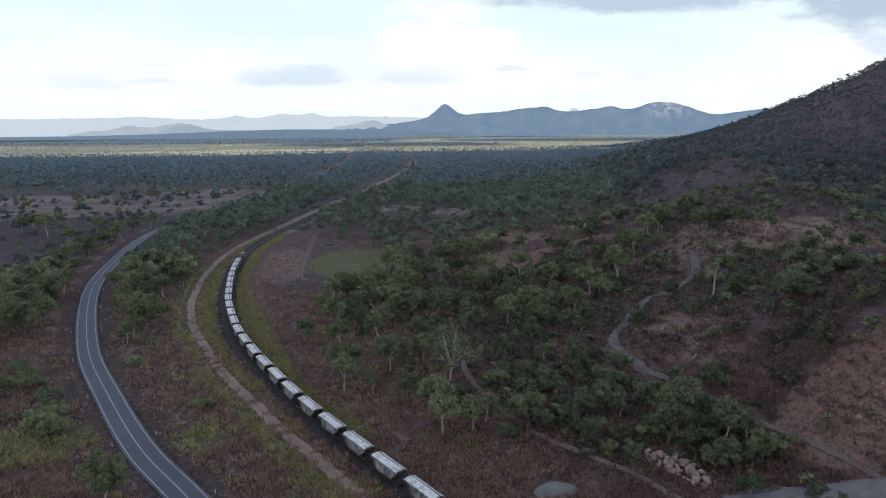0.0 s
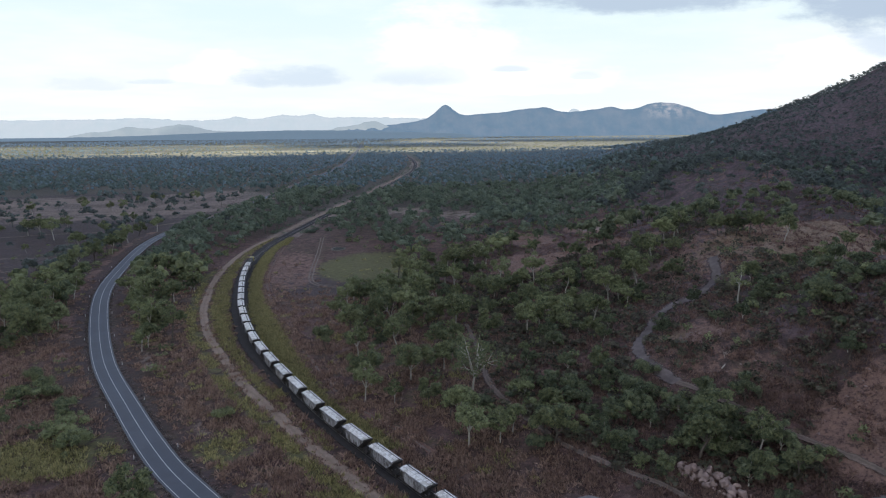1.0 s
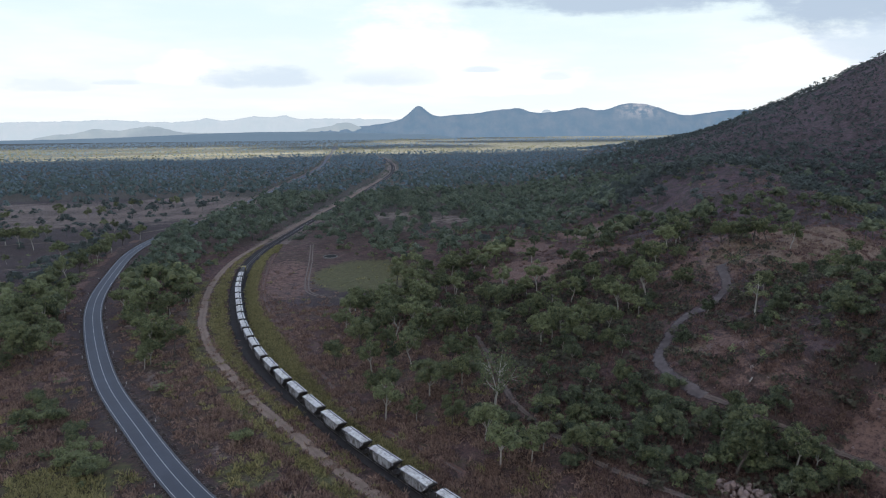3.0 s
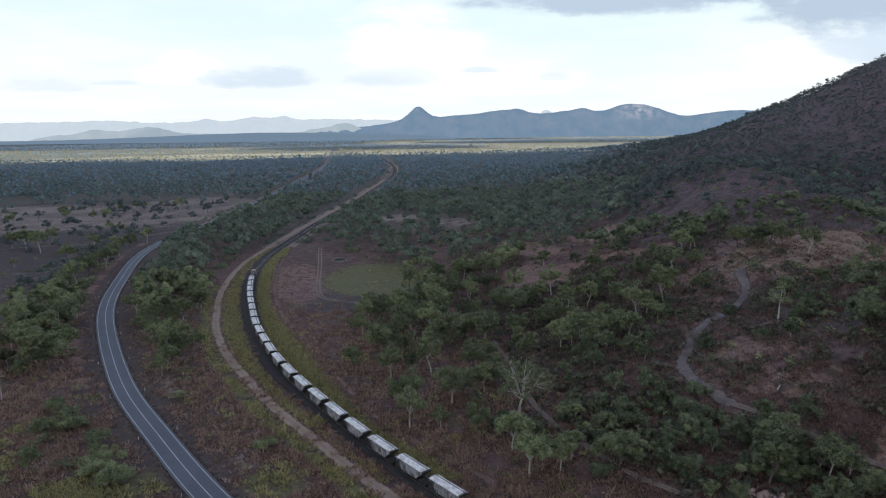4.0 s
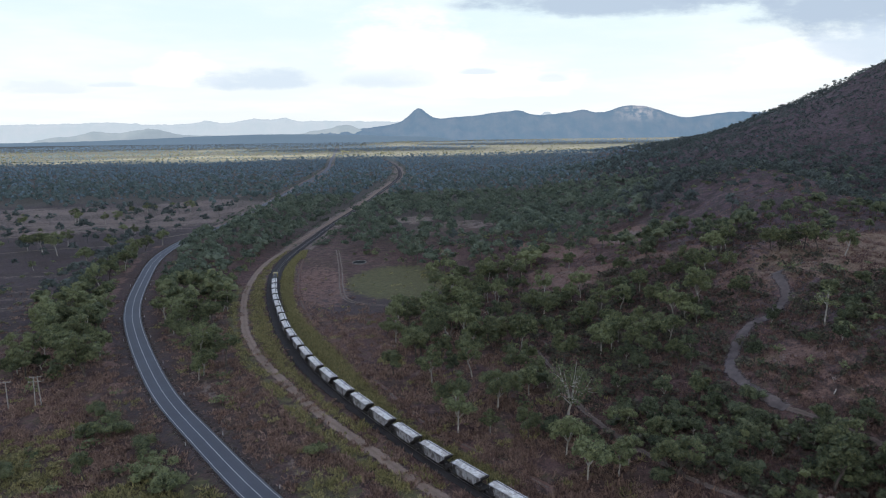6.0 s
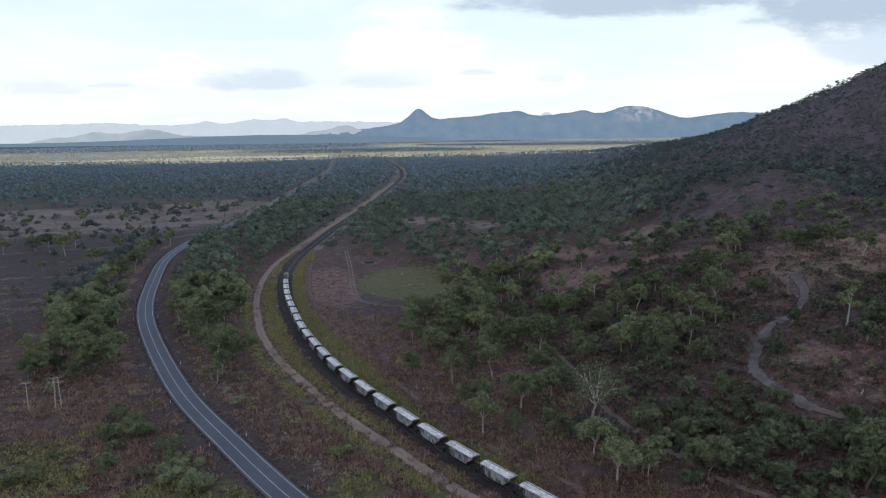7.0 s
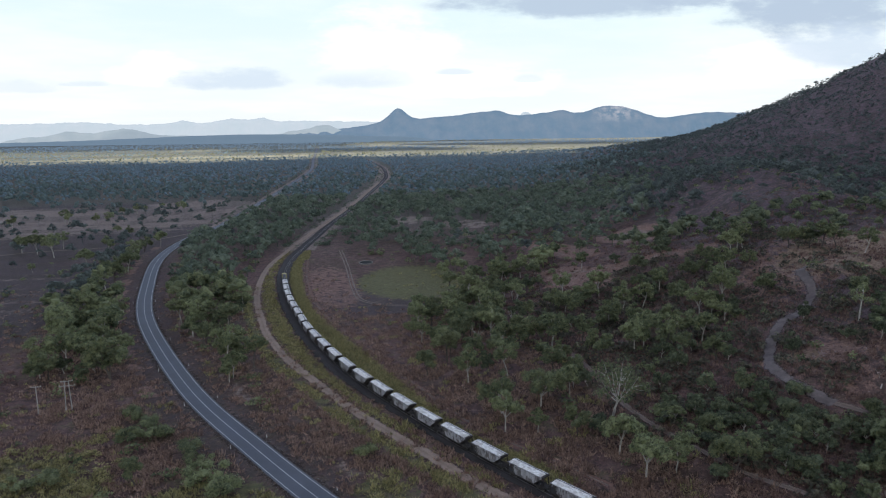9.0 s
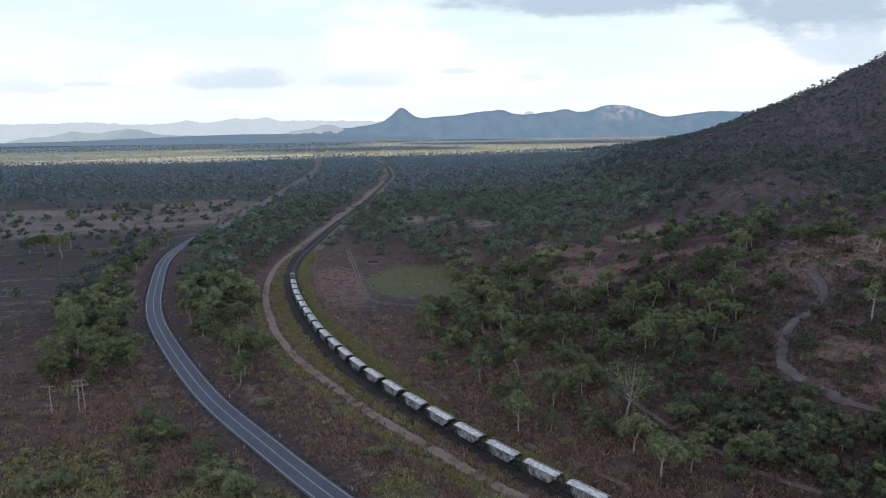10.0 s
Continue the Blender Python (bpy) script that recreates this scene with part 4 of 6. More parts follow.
    w = np.maximum(w, 0.8 * np.maximum(ellipse(x, y, 66, 255, 9, 16, -0.4), ellipse(x, y, 103, 196, 22, 24)))
    w *= np.where((y < 600) & (dl < 0), np.where(between, 0.55, 0.35) + 0.9 * clump, np.where(y < 420, 0.5 + 0.6 * clump, 0.75 + 0.5 * clump))
    thick = ellipse(x, y, 40, 160, 46, 20, -0.62) * (np.abs(dh) > 1.9) * ((dw < -13.0) | (dw > 2.4)) * (1 - ellipse(x, y, 51, 142, 12, 5, -0.75)) * (1 - ellipse(x, y, 95, 148, 22, 15))
    return np.clip(np.maximum(w * (0.85 + 0.3 * patch), 0.95 * thick), 0, 1)


def in_view(x, y, margin=30.0):
    """The fan of land that the walk overlooks."""
    return (y > 105) & (x > -66 - 0.67 * y - margin) & (x < 0.72 * y + margin)


def scatter(rng, lo, hi, spacing):
    """Uneven places between two distances, thinned by how thickly trees stand."""
    xs, ys = np.arange(-0.75 * hi - 110, 0.8 * hi + 60, spacing), np.arange(60, hi, spacing)
    x, y = (a.ravel() for a in np.meshgrid(xs, ys))
    x, y = x + rng.uniform(-0.48, 0.48, len(x)) * spacing, y + rng.uniform(-0.48, 0.48, len(x)) * spacing
    d = np.hypot(x + 25, y)
    keep = in_view(x, y) & (d >= lo) & (d < hi)
    x, y = x[keep], y[keep]
    keep = rng.uniform(0, 1, len(x)) < wanted(x, y)
    return x[keep], y[keep]


def stand(name, rng, x, y, shapes, tall, mat, label, kind_name="woodland", tone=None):
    """Many trees as one mesh; shapes are leaf meshes of unit height."""
    z = height(x, y)
    pick = rng.integers(0, len(shapes), len(x))
    vs, fs, ts, k = [], [], [], 0
    for s, (v, f) in enumerate(shapes):
        m = np.flatnonzero(pick == s)
        if not len(m):
            continue
        a, sc = rng.uniform(0, 6.28, len(m)), tall * rng.uniform(0.55, 1.3, len(m)) * (1 - 0.42 * step_up(z[m], 25, 75))
        c, sn = np.cos(a)[:, None], np.sin(a)[:, None]
        fat = (rng.uniform(0.85, 1.25, len(m)) * (1 + 0.15 * step_up(z[m], 25, 75)) * sc)[:, None]
        P = np.stack([(v[None, :, 0] * c - v[None, :, 1] * sn) * fat + x[m][:, None], (v[None, :, 0] * sn + v[None, :, 1] * c) * fat + y[m][:, None], v[None, :, 2] * sc[:, None] + z[m][:, None]], 2)
        vs.append(P.reshape(-1, 3))
        fs.append((f[None] + (np.arange(len(m)) * len(v))[:, None, None]).reshape(-1, f.shape[1]) + k)
        ts.append(np.repeat(rng.uniform(0, 1, len(m)) if tone is None else tone[m], len(v)))
        k += P.shape[0] * P.shape[1]
    me = mesh_of(name, np.concatenate(vs), np.concatenate(fs), mat, False, np.concatenate(ts))
    return tagged(new(name, me), label, kind_name, kind="stuff")


def unit_crowns(seed, kinds, sprays, size, clumps, dense=0.85, spread_=0.19):
    """Crowns of unit height for woods seen from afar: domed clumps of foliage, ragged with leaf sprays."""
    out = []
    for k in range(kinds):
        rng = np.random.default_rng(seed + k)
        a = 2 * np.pi * (np.arange(clumps) + rng.uniform(-0.3, 0.3, clumps)) / max(clumps - 1, 1)
        q = np.where(np.arange(clumps) == 0, 0.0, spread_ * rng.uniform(0.7, 1.35, clumps))
        c = np.stack([q * np.cos(a), q * np.sin(a), np.where(np.arange(clumps) == 0, 0.78, rng.uniform(0.46, 0.74, clumps))], 1)
        r = rng.uniform(0.15, 0.22, clumps) * (1 if clumps > 3 else 1.4)
        pieces = [puff(rng, c[i], r[i] * dense) for i in range(clumps)] if dense else []
        out.append(joined(pieces + [leaves(rng, c, r, sprays, size, 0.25, 0.6 if dense else 0.1)]))
    return out


def add_stems(shapes, wide=0.018):
    out = []
    for v, f in shapes:
        t = tube([(0, 0, -0.04), (0.01, 0, 0.35), (0.02, 0.01, 0.62)], [wide, wide * 0.8, wide * 0.4], 4)
        out.append(joined([(v, f), t]))
    return out


NEAR_TREES = 300
rng = np.random.default_rng(77)
KINDS = []
for k in range(9):
    pale = k % 2 == 0
    KINDS.append(tree("gum_tree", 100 + k, (11.5, 9.0, 13.0, 8.0, 10.5, 12.0, 7.0, 9.5, 6.0)[k], (3.7, 3.0, 4.0, 2.9, 3.6, 3.4, 2.6, 3.3, 2.4)[k], (0.36, 0.30, 0.40, 0.28, 0.34, 0.42, 0.25, 0.30, 0.22)[k],
                      (5, 4, 5, 4, 5, 4, 4, 5, 4)[k], (2100, 1800, 2200, 1700, 2100, 1700, 1600, 1900, 1550)[k], 0.34, BARK if pale else BARK_DARK, LEAF_BRIGHT if k in (1, 5, 7) else LEAF_DARK if k in (3, 6, 8) else LEAF,
                      "grey-green eucalypt with a pale trunk in dry grass" if pale else "dull green eucalypt with an open crown in dry grass"))
xa, ya = scatter(rng, 105, 420, 7.2)
near = np.argsort(np.hypot(xa + 35, ya - 210))
first = near[:NEAR_TREES - 9]
for n, k in enumerate(first):
    src = KINDS[n % 9] if n < 9 else KINDS[(0, 1, 2, 3, 4, 5, 7, 0, 7, 4, 8)[n % 11]]
    if n >= 9 and n % 4 and -48 < xa[k] < 16 and 190 < ya[k] < 300:      # lighter trees beside the railway
        src = KINDS[(1, 5, 7)[n % 3]]
    s = rng.uniform(0.78, 1.30)
    if n >= 9 and xa[k] > 4 and ya[k] < 232:      # low dark trees of the gully
        src, s = KINDS[(3, 6, 8, 6, 1)[n % 5]], rng.uniform(0.6, 1.05)
    m = pose(float(xa[k]), float(ya[k]), ground_at(xa[k], ya[k]), 0, 0, float(rng.uniform(0, 360)))
    if n < 9:
        src.matrix_world = m
    else:
        copy_thing(src, m @ Matrix.Diagonal((s, s, s * rng.uniform(0.9, 1.1), 1)))
rest = near[NEAR_TREES - 9:]
B = add_stems(unit_crowns(200, 6, 160, 0.05, 7))
B_FAR = unit_crowns(250, 8, 95, 0.055, 5, 0.68)
B_FAR = add_stems(B_FAR[:2], 0.016) + B_FAR[2:]
C = unit_crowns(300, 8, 13, 0.10, 2, 0.75)
C_HILL = unit_crowns(320, 8, 26, 0.12, 4, 0)
C_FAR = unit_crowns(340, 8, 3, 0.12, 1)
D = unit_crowns(400, 6, 2, 0.12, 1)
fresh = lumps(xa[rest], ya[rest], 45, 61) + rng.normal(0, 0.5, len(rest)) > np.where(xa[rest] > 40, 9.0, 0.25)
dim = ~fresh & (xa[rest] > 40)
stand("woodland_trees", rng, xa[rest[dim]], ya[rest[dim]], B, 9.5, LEAF_DARK, "dark green eucalypts on the shoulder of the hill")
stand("woodland_trees", rng, xa[rest[~fresh & ~dim]], ya[rest[~fresh & ~dim]], B, 11.5, LEAF, "dull green eucalypt woodland round the railway curve")
stand("woodland_trees", rng, xa[rest[fresh]], ya[rest[fresh]], B, 11.0, LEAF_BRIGHT, "lighter yellow-green trees among the dull eucalypts")
xb, yb = scatter(rng, 420, 900, 8.4)
up = height(xb, yb) + rng.normal(0, 9, len(xb)) > 26
up |= (offset_from(ROAD_L, xb, yb)[0] < -12) & (yb < 930)
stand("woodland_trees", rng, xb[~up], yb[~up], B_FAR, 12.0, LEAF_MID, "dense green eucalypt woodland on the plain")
stand("hill_scrub", rng, xb[up], yb[up], B_FAR, 11.0, LEAF_HILL, "dark green scrub trees on the rusty hillside")
xc, yc = scatter(rng, 900, 2150, 9.6)
up = height(xc, yc) + rng.normal(0, 12, len(xc)) > 34
# farther trees take the stronger haze tint
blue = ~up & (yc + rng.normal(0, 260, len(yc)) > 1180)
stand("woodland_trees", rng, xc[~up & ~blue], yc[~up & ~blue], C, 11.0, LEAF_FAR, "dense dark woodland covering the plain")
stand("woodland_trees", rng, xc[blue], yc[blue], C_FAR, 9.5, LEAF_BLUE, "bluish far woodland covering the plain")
stand("hill_scrub", rng, xc[up], yc[up], C_HILL, 10.0, LEAF_HILL, "dark green scrub trees high on the hillside")
xs, ys = scatter(rng, 500, 1700, 6.0)
low = (height(xs, ys) + rng.normal(0, 7, len(xs)) > 24) & (rng.uniform(0, 1, len(xs)) < 0.9)
stand("hill_scrub", rng, xs[low], ys[low], unit_crowns(460, 8, 15, 0.17, 3, 0), 8.6, LEAF_HILL, "low dull scrub bushes over the purple-brown hillside", "scrub")
xd, yd = scatter(rng, 2150, 4420, 18.5)
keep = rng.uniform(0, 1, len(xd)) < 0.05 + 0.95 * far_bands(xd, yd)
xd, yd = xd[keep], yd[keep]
# belts in cloud shadow take the hazed leaf colour, the rest the sunlit
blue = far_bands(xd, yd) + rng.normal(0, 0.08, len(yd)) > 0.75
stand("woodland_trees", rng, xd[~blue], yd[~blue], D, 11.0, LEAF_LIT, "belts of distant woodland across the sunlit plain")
# the farthest belts take the glowing haze material of the backdrop
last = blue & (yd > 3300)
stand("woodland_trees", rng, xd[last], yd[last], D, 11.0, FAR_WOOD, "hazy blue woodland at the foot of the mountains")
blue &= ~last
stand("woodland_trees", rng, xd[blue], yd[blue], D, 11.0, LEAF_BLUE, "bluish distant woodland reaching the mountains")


# ---- train ----
def train_materials():
    def dirty(a, b, low):
        def build(add):
            pos = add("ShaderNodeTexCoord").outputs["Object"]
            own = add("ShaderNodeObjectInfo").outputs["Random"]
            sep = add("ShaderNodeSeparateXYZ", {0: pos})
            seed = mult_of(add, own, 60.0)
            streak = noise_of(add, 1.0, 5.0, 0.6, add("ShaderNodeCombineXYZ", {0: mult_of(add, sep.outputs[0], 1.5), 1: add("ShaderNodeMath", {0: mult_of(add, sep.outputs[1], 1.6), 1: seed}, operation="ADD").outputs[0], 2: mult_of(add, sep.outputs[2], 0.25)}).outputs[0])
            blot = noise_of(add, 0.55, 5.0, 0.6, add("ShaderNodeVectorMath", {0: pos, 1: add("ShaderNodeCombineXYZ", {0: seed, 1: seed, 2: seed}).outputs[0]}, operation="ADD").outputs[0])
            c = mix_of(add, ramp_of(add, streak, 0.42, 0.62), tint(a), tint(b))
            c = mix_of(add, ramp_of(add, blot, 0.49, 0.56, 0.0, 0.85), c, tint(low))
            return add("ShaderNodeBsdfPrincipled", {"Base Color": c, "Roughness": 0.65})
        return build
    return (material("dirty_white_side", dirty((0.38, 0.375, 0.40), (0.19, 0.182, 0.19), (0.075, 0.062, 0.062))),
            material("dusty_white_roof", dirty((0.76, 0.75, 0.74), (0.58, 0.555, 0.53), (0.44, 0.41, 0.39))))


WAGON_SIDE, WAGON_ROOF = train_materials()
WAGON_DARK = mottled("brown_black_underframe", (0.045, 0.036, 0.034), (0.030, 0.026, 0.026), 0.8, 5.0, 0.8)
LOCO_YELLOW = mottled("loco_yellow_paint", (0.50, 0.41, 0.14), (0.38, 0.31, 0.11), 0.7, 5.0, 0.5)
LOCO_GREY = mottled("loco_dark_grey", (0.085, 0.080, 0.078), (0.055, 0.052, 0.052), 0.7, 5.0, 0.6)
GLASS_DARK = material("cab_glass", lambda add: add("ShaderNodeBsdfPrincipled", {"Base Color": tint((0.02, 0.025, 0.03)), "Roughness": 0.08}))
PITCH = 13.8


def prism(bm, ring, y0, y1):
    """A solid from a closed outline in x, z, drawn along y; the outline may differ at either end."""
    a = [bm.verts.new((x, y0, z)) for x, z in ring]
    b = [bm.verts.new((x, y1, z)) for x, z in ring]
    n = len(ring)
    for i in range(n):
        bm.faces.new((a[i], a[(i + 1) % n], b[(i + 1) % n], b[i]))
    bm.faces.new(a[::-1])
    bm.faces.new(b)
    bmesh.ops.recalc_face_normals(bm, faces=bm.faces)


def bogie(parent, y):
    bm = bmesh.new()
    for x in (-0.78, 0.78):
        box(bm, x, 0, 0.52, 0.14, 2.3, 0.24)
        box(bm, x, 0, 0.36, 0.16, 0.7, 0.3)
    box(bm, 0, 0, 0.55, 1.7, 0.45, 0.3)
    f = part("bogie", bm, WAGON_DARK, parent)
    f.location = (0, y, 0)
    for dy in (-0.85, 0.85):
        for x in (-0.57, 0.57):
            bm = bmesh.new()
            rod(bm, (x - 0.07, 0, 0.42), (x + 0.07, 0, 0.42), 0.42, n=14)
            rod(bm, (x - 0.14, 0, 0.42), (x + 0.14, 0, 0.42), 0.12, n=8)
            w = part("wheel", bm, STEEL, f)
            w.location = (0, dy, 0)
    return f


def hopper_wagon():
    """A covered hopper: boxy ribbed sides, an arched roof with hatches, sloping ends and open end platforms."""
    root = new("hopper_wagon")
    L, W = 13.0, 2.7
    bm = bmesh.new()
    hw = W / 2
    # hopper shell: full length at the top, drawn in towards the bogies
    top, low = 5.55, 2.9
    vs = [bm.verts.new(p) for p in ((-hw, -low, 1.25), (hw, -low, 1.25), (hw, low, 1.25), (-hw, low, 1.25), (-hw, -top, 3.35), (hw, -top, 3.35), (hw, top, 3.35), (-hw, top, 3.35),
                                    (-hw, -top, 3.62), (hw, -top, 3.62), (hw, top, 3.62), (-hw, top, 3.62))]
    for q in ((0, 3, 2, 1), (0, 1, 5, 4), (1, 2, 6, 5), (2, 3, 7, 6), (3, 0, 4, 7), (4, 5, 9, 8), (5, 6, 10, 9), (6, 7, 11, 10), (7, 4, 8, 11), (8, 9, 10, 11)):
        bm.faces.new([vs[i] for i in q])
    part("body", bm, WAGON_SIDE, root, "dirty white ribbed steel hopper side")
    for s in (-1, 1):
        for k in range(9):
            y = -4.9 + k * 1.225
            bm = bmesh.new()
            lo = 1.3 if abs(y) < 2.9 else 1.3 + (abs(y) - 2.9) * 0.80
            box(bm, s * (hw + 0.045), y, (lo + 3.6) / 2, 0.09, 0.12, 3.6 - lo)
            part("side_rib", bm, WAGON_SIDE, root)
        bm = bmesh.new()
        box(bm, s * (hw + 0.05), 0, 3.64, 0.14, 11.2, 0.14)
        part("top_rail", bm, WAGON_SIDE, root)
        bm = bmesh.new()
        box(bm, s * 1.1, 0, 1.02, 0.22, L - 0.8, 0.32)
        part("sill", bm, WAGON_DARK, root)
        bm = bmesh.new()
        v = [bm.verts.new((s * (hw + 0.02), y, z)) for y, z in ((3.4, 1.68), (5.48, 3.32), (5.48, 3.5), (3.4, 3.5))]
        w = [bm.verts.new((s * (hw + 0.05), p.co.y, p.co.z)) for p in v]
        bm.faces.new(v)
        bm.faces.new(w[::-1])
        for i in range(4):
            bm.faces.new((v[i], w[i], w[(i + 1) % 4], v[(i + 1) % 4]))
        bmesh.ops.recalc_face_normals(bm, faces=bm.faces)
        part("side_panel", bm, WAGON_DARK, root, "dark brown panel at the wagon's leading end")
        # dark end sheet, ladder and platform
        bm = bmesh.new()
        v = [bm.verts.new(p) for p in ((-hw + 0.03, s * 2.93, 1.24), (hw - 0.03, s * 2.93, 1.24), (hw - 0.03, s * 5.59, 3.33), (-hw + 0.03, s * 5.59, 3.33), (hw - 0.03, s * 5.59, 3.60), (-hw + 0.03, s * 5.59, 3.60))]
        w = [bm.verts.new((p.co.x, p.co.y + s * 0.04, p.co.z - 0.03)) for p in v]
        for q in ((0, 1, 2, 3), (3, 2, 4, 5)):
            bm.faces.new([v[i] for i in q])
            bm.faces.new([w[i] for i in q[::-1]])
        ring = (0, 1, 2, 4, 5, 3)
        for i in range(6):
            bm.faces.new((v[ring[i]], w[ring[i]], w[ring[(i + 1) % 6]], v[ring[(i + 1) % 6]]))
        bmesh.ops.recalc_face_normals(bm, faces=bm.faces)
        part("end_sheet", bm, WAGON_DARK, root, "dark sloping end sheet")
        bm = bmesh.new()
        prism(bm, [(-hw - 0.04, 3.63), (-hw + 0.1, 3.70), (-0.6, 3.76), (0.6, 3.76), (hw - 0.1, 3.70), (hw + 0.04, 3.63)], min(s * 5.21, s * 5.72), max(s * 5.21, s * 5.72))
        part("roof_end", bm, WAGON_DARK, root, "dark lowered end of the roof")
        bm = bmesh.new()
        box(bm, 0, s * 5.35, 1.08, 2.5, 1.7, 0.12)
        part("end_platform", bm, WAGON_DARK, root)
        for x in (-1.2, 1.2):
            bm = bmesh.new()
            box(bm, x, s * 5.5, 2.05, 0.12, 0.12, 1.9)
            part("end_post", bm, WAGON_DARK, root)
        bm = bmesh.new()
        for dx in (-0.2, 0.2):
            rod(bm, (-0.8 + dx, s * 6.05, 1.1), (-0.8 + dx, s * 5.66, 3.6), 0.03, n=5)
        for k in range(7):
            rod(bm, (-1.0, s * (6.02 - k * 0.055), 1.4 + k * 0.33), (-0.6, s * (6.02 - k * 0.055), 1.4 + k * 0.33), 0.025, n=5)
        part("ladder", bm, WAGON_DARK, root)
        bm = bmesh.new()
        rod(bm, (0, s * 6.1, 0.95), (0, s * (PITCH / 2), 0.95), 0.11, n=8)
        box(bm, 0, s * 6.6, 0.95, 0.3, 0.35, 0.3)
        part("coupler", bm, WAGON_DARK, root)
        bogie(root, s * 4.55)
    bm = bmesh.new()
    prism(bm, [(-hw - 0.06, 3.63), (-hw + 0.1, 3.78), (-0.6, 3.95), (0.6, 3.95), (hw - 0.1, 3.78), (hw + 0.06, 3.63)], -5.2, 5.2)
    part("roof", bm, WAGON_ROOF, root, "dusty white arched roof")
    for k in range(4):
        bm = bmesh.new()
        box(bm, -0.05, -4.0 + k * 2.67, 4.0, 0.95, 2.2, 0.12)
        bmesh.ops.bevel(bm, geom=bm.edges[:], offset=0.04, segments=1)
        part("roof_hatch", bm, WAGON_ROOF, root)
    bm = bmesh.new()
    box(bm, 0.58, 0, 4.0, 0.26, 11.2, 0.05)
    part("roof_walkway", bm, WAGON_DARK, root)
    for k in range(3):
        bm = bmesh.new()
        y = -2.3 + 2.3 * k
        v = [bm.verts.new(p) for p in ((-0.9, y - 0.95, 1.24), (0.9, y - 0.95, 1.24), (0.9, y + 0.95, 1.24), (-0.9, y + 0.95, 1.24), (-0.45, y - 0.4, 0.45), (0.45, y - 0.4, 0.45), (0.45, y + 0.4, 0.45), (-0.45, y + 0.4, 0.45))]
        for q in ((0, 1, 2, 3), (4, 7, 6, 5), (0, 4, 5, 1), (1, 5, 6, 2), (2, 6, 7, 3), (3, 7, 4, 0)):
            bm.faces.new([v[i] for i in q])
        part("discharge_chute", bm, WAGON_DARK, root)
    return tagged(root, "dirty white covered hopper wagon with dark ends", "wagon", "wagons of the freight train")


def locomotive():
    root = new("locomotive")
    bm = bmesh.new()
    box(bm, 0, 0, 1.2, 2.7, 17.6, 0.4)
    box(bm, 0, 0, 0.75, 2.2, 5.0, 0.7)
    part("underframe", bm, WAGON_DARK, root)
    bm = bmesh.new()
    prism(bm, [(-1.0, 1.4), (-1.0, 3.5), (-0.6, 3.8), (0.6, 3.8), (1.0, 3.5), (1.0, 1.4)], -8.3, 4.6)
    part("long_hood", bm, LOCO_GREY, root, "dark grey engine hood")
    bm = bmesh.new()
    prism(bm, [(-1.02, 1.5), (-1.02, 3.2), (1.02, 3.2), (1.02, 1.5)], -8.36, -7.6)
    part("end_panel", bm, LOCO_YELLOW, root, "yellow warning panel")
    bm = bmesh.new()
    prism(bm, [(-1.4, 1.4), (-1.4, 3.6), (-0.9, 3.95), (0.9, 3.95), (1.4, 3.6), (1.4, 1.4)], 4.65, 7.2)
    part("cab", bm, LOCO_YELLOW, root)
    bm = bmesh.new()
    prism(bm, [(-1.0, 1.4), (-1.0, 2.6), (1.0, 2.6), (1.0, 1.4)], 7.24, 8.5)
    part("nose", bm, LOCO_YELLOW, root)
    for x in (-1.43, 1.43):
        bm = bmesh.new()
        box(bm, x, 5.9, 3.05, 0.05, 1.5, 0.7)
        part("window", bm, GLASS_DARK, root, "dark cab window")
    bm = bmesh.new()
    box(bm, 0, 7.26, 3.1, 2.2, 0.06, 0.6)
    part("windscreen", bm, GLASS_DARK, root)
    for y in (-6.6, -4.6, -2.6):
        bm = bmesh.new()
        rod(bm, (0, y, 3.8), (0, y, 3.98), 0.7, n=14)
        part("roof_fan", bm, LOCO_GREY, root)
    bm = bmesh.new()
    box(bm, 0, 1.2, 3.95, 0.9, 2.2, 0.35)
    part("exhaust_box", bm, LOCO_GREY, root)
    for s in (-1, 1):
        bm = bmesh.new()
        for k in range(9):
            rod(bm, (s * 1.3, -8.2 + k * 1.5, 1.4), (s * 1.3, -8.2 + k * 1.5, 2.4), 0.03, n=5)
        rod(bm, (s * 1.3, -8.2, 2.4), (s * 1.3, 3.8, 2.4), 0.03, n=5)
        part("handrail", bm, LOCO_GREY, root)
        b = bogie(root, s * 5.6)
        b.scale = (1, 1.5, 1)
    return tagged(root, "yellow and grey diesel freight locomotive at the train's head", "locomotive")


RAIL_S = np.concatenate([[0], np.cumsum(np.linalg.norm(np.diff(RAIL_F, axis=0), axis=1))])


def rail_pose(s):
    """The pose at s metres along the railway, heading along it."""
    x, y = np.interp(s, RAIL_S, RAIL_F[:, 0]), np.interp(s, RAIL_S, RAIL_F[:, 1])
    x2, y2 = np.interp(s + 3, RAIL_S, RAIL_F[:, 0]), np.interp(s + 3, RAIL_S, RAIL_F[:, 1])
    x1, y1 = np.interp(s - 3, RAIL_S, RAIL_F[:, 0]), np.interp(s - 3, RAIL_S, RAIL_F[:, 1])
    return pose(float(x), float(y), 0.40 + ground_at(x, y), 0, 0, math.degrees(math.atan2(y2 - y1, x2 - x1)) - 90)


HEAD = float(np.interp(421.0, RAIL_F[:, 1], RAIL_S))      # the locomotive's nose along the railway
loco = locomotive()
loco.matrix_world = rail_pose(HEAD - 9.0)
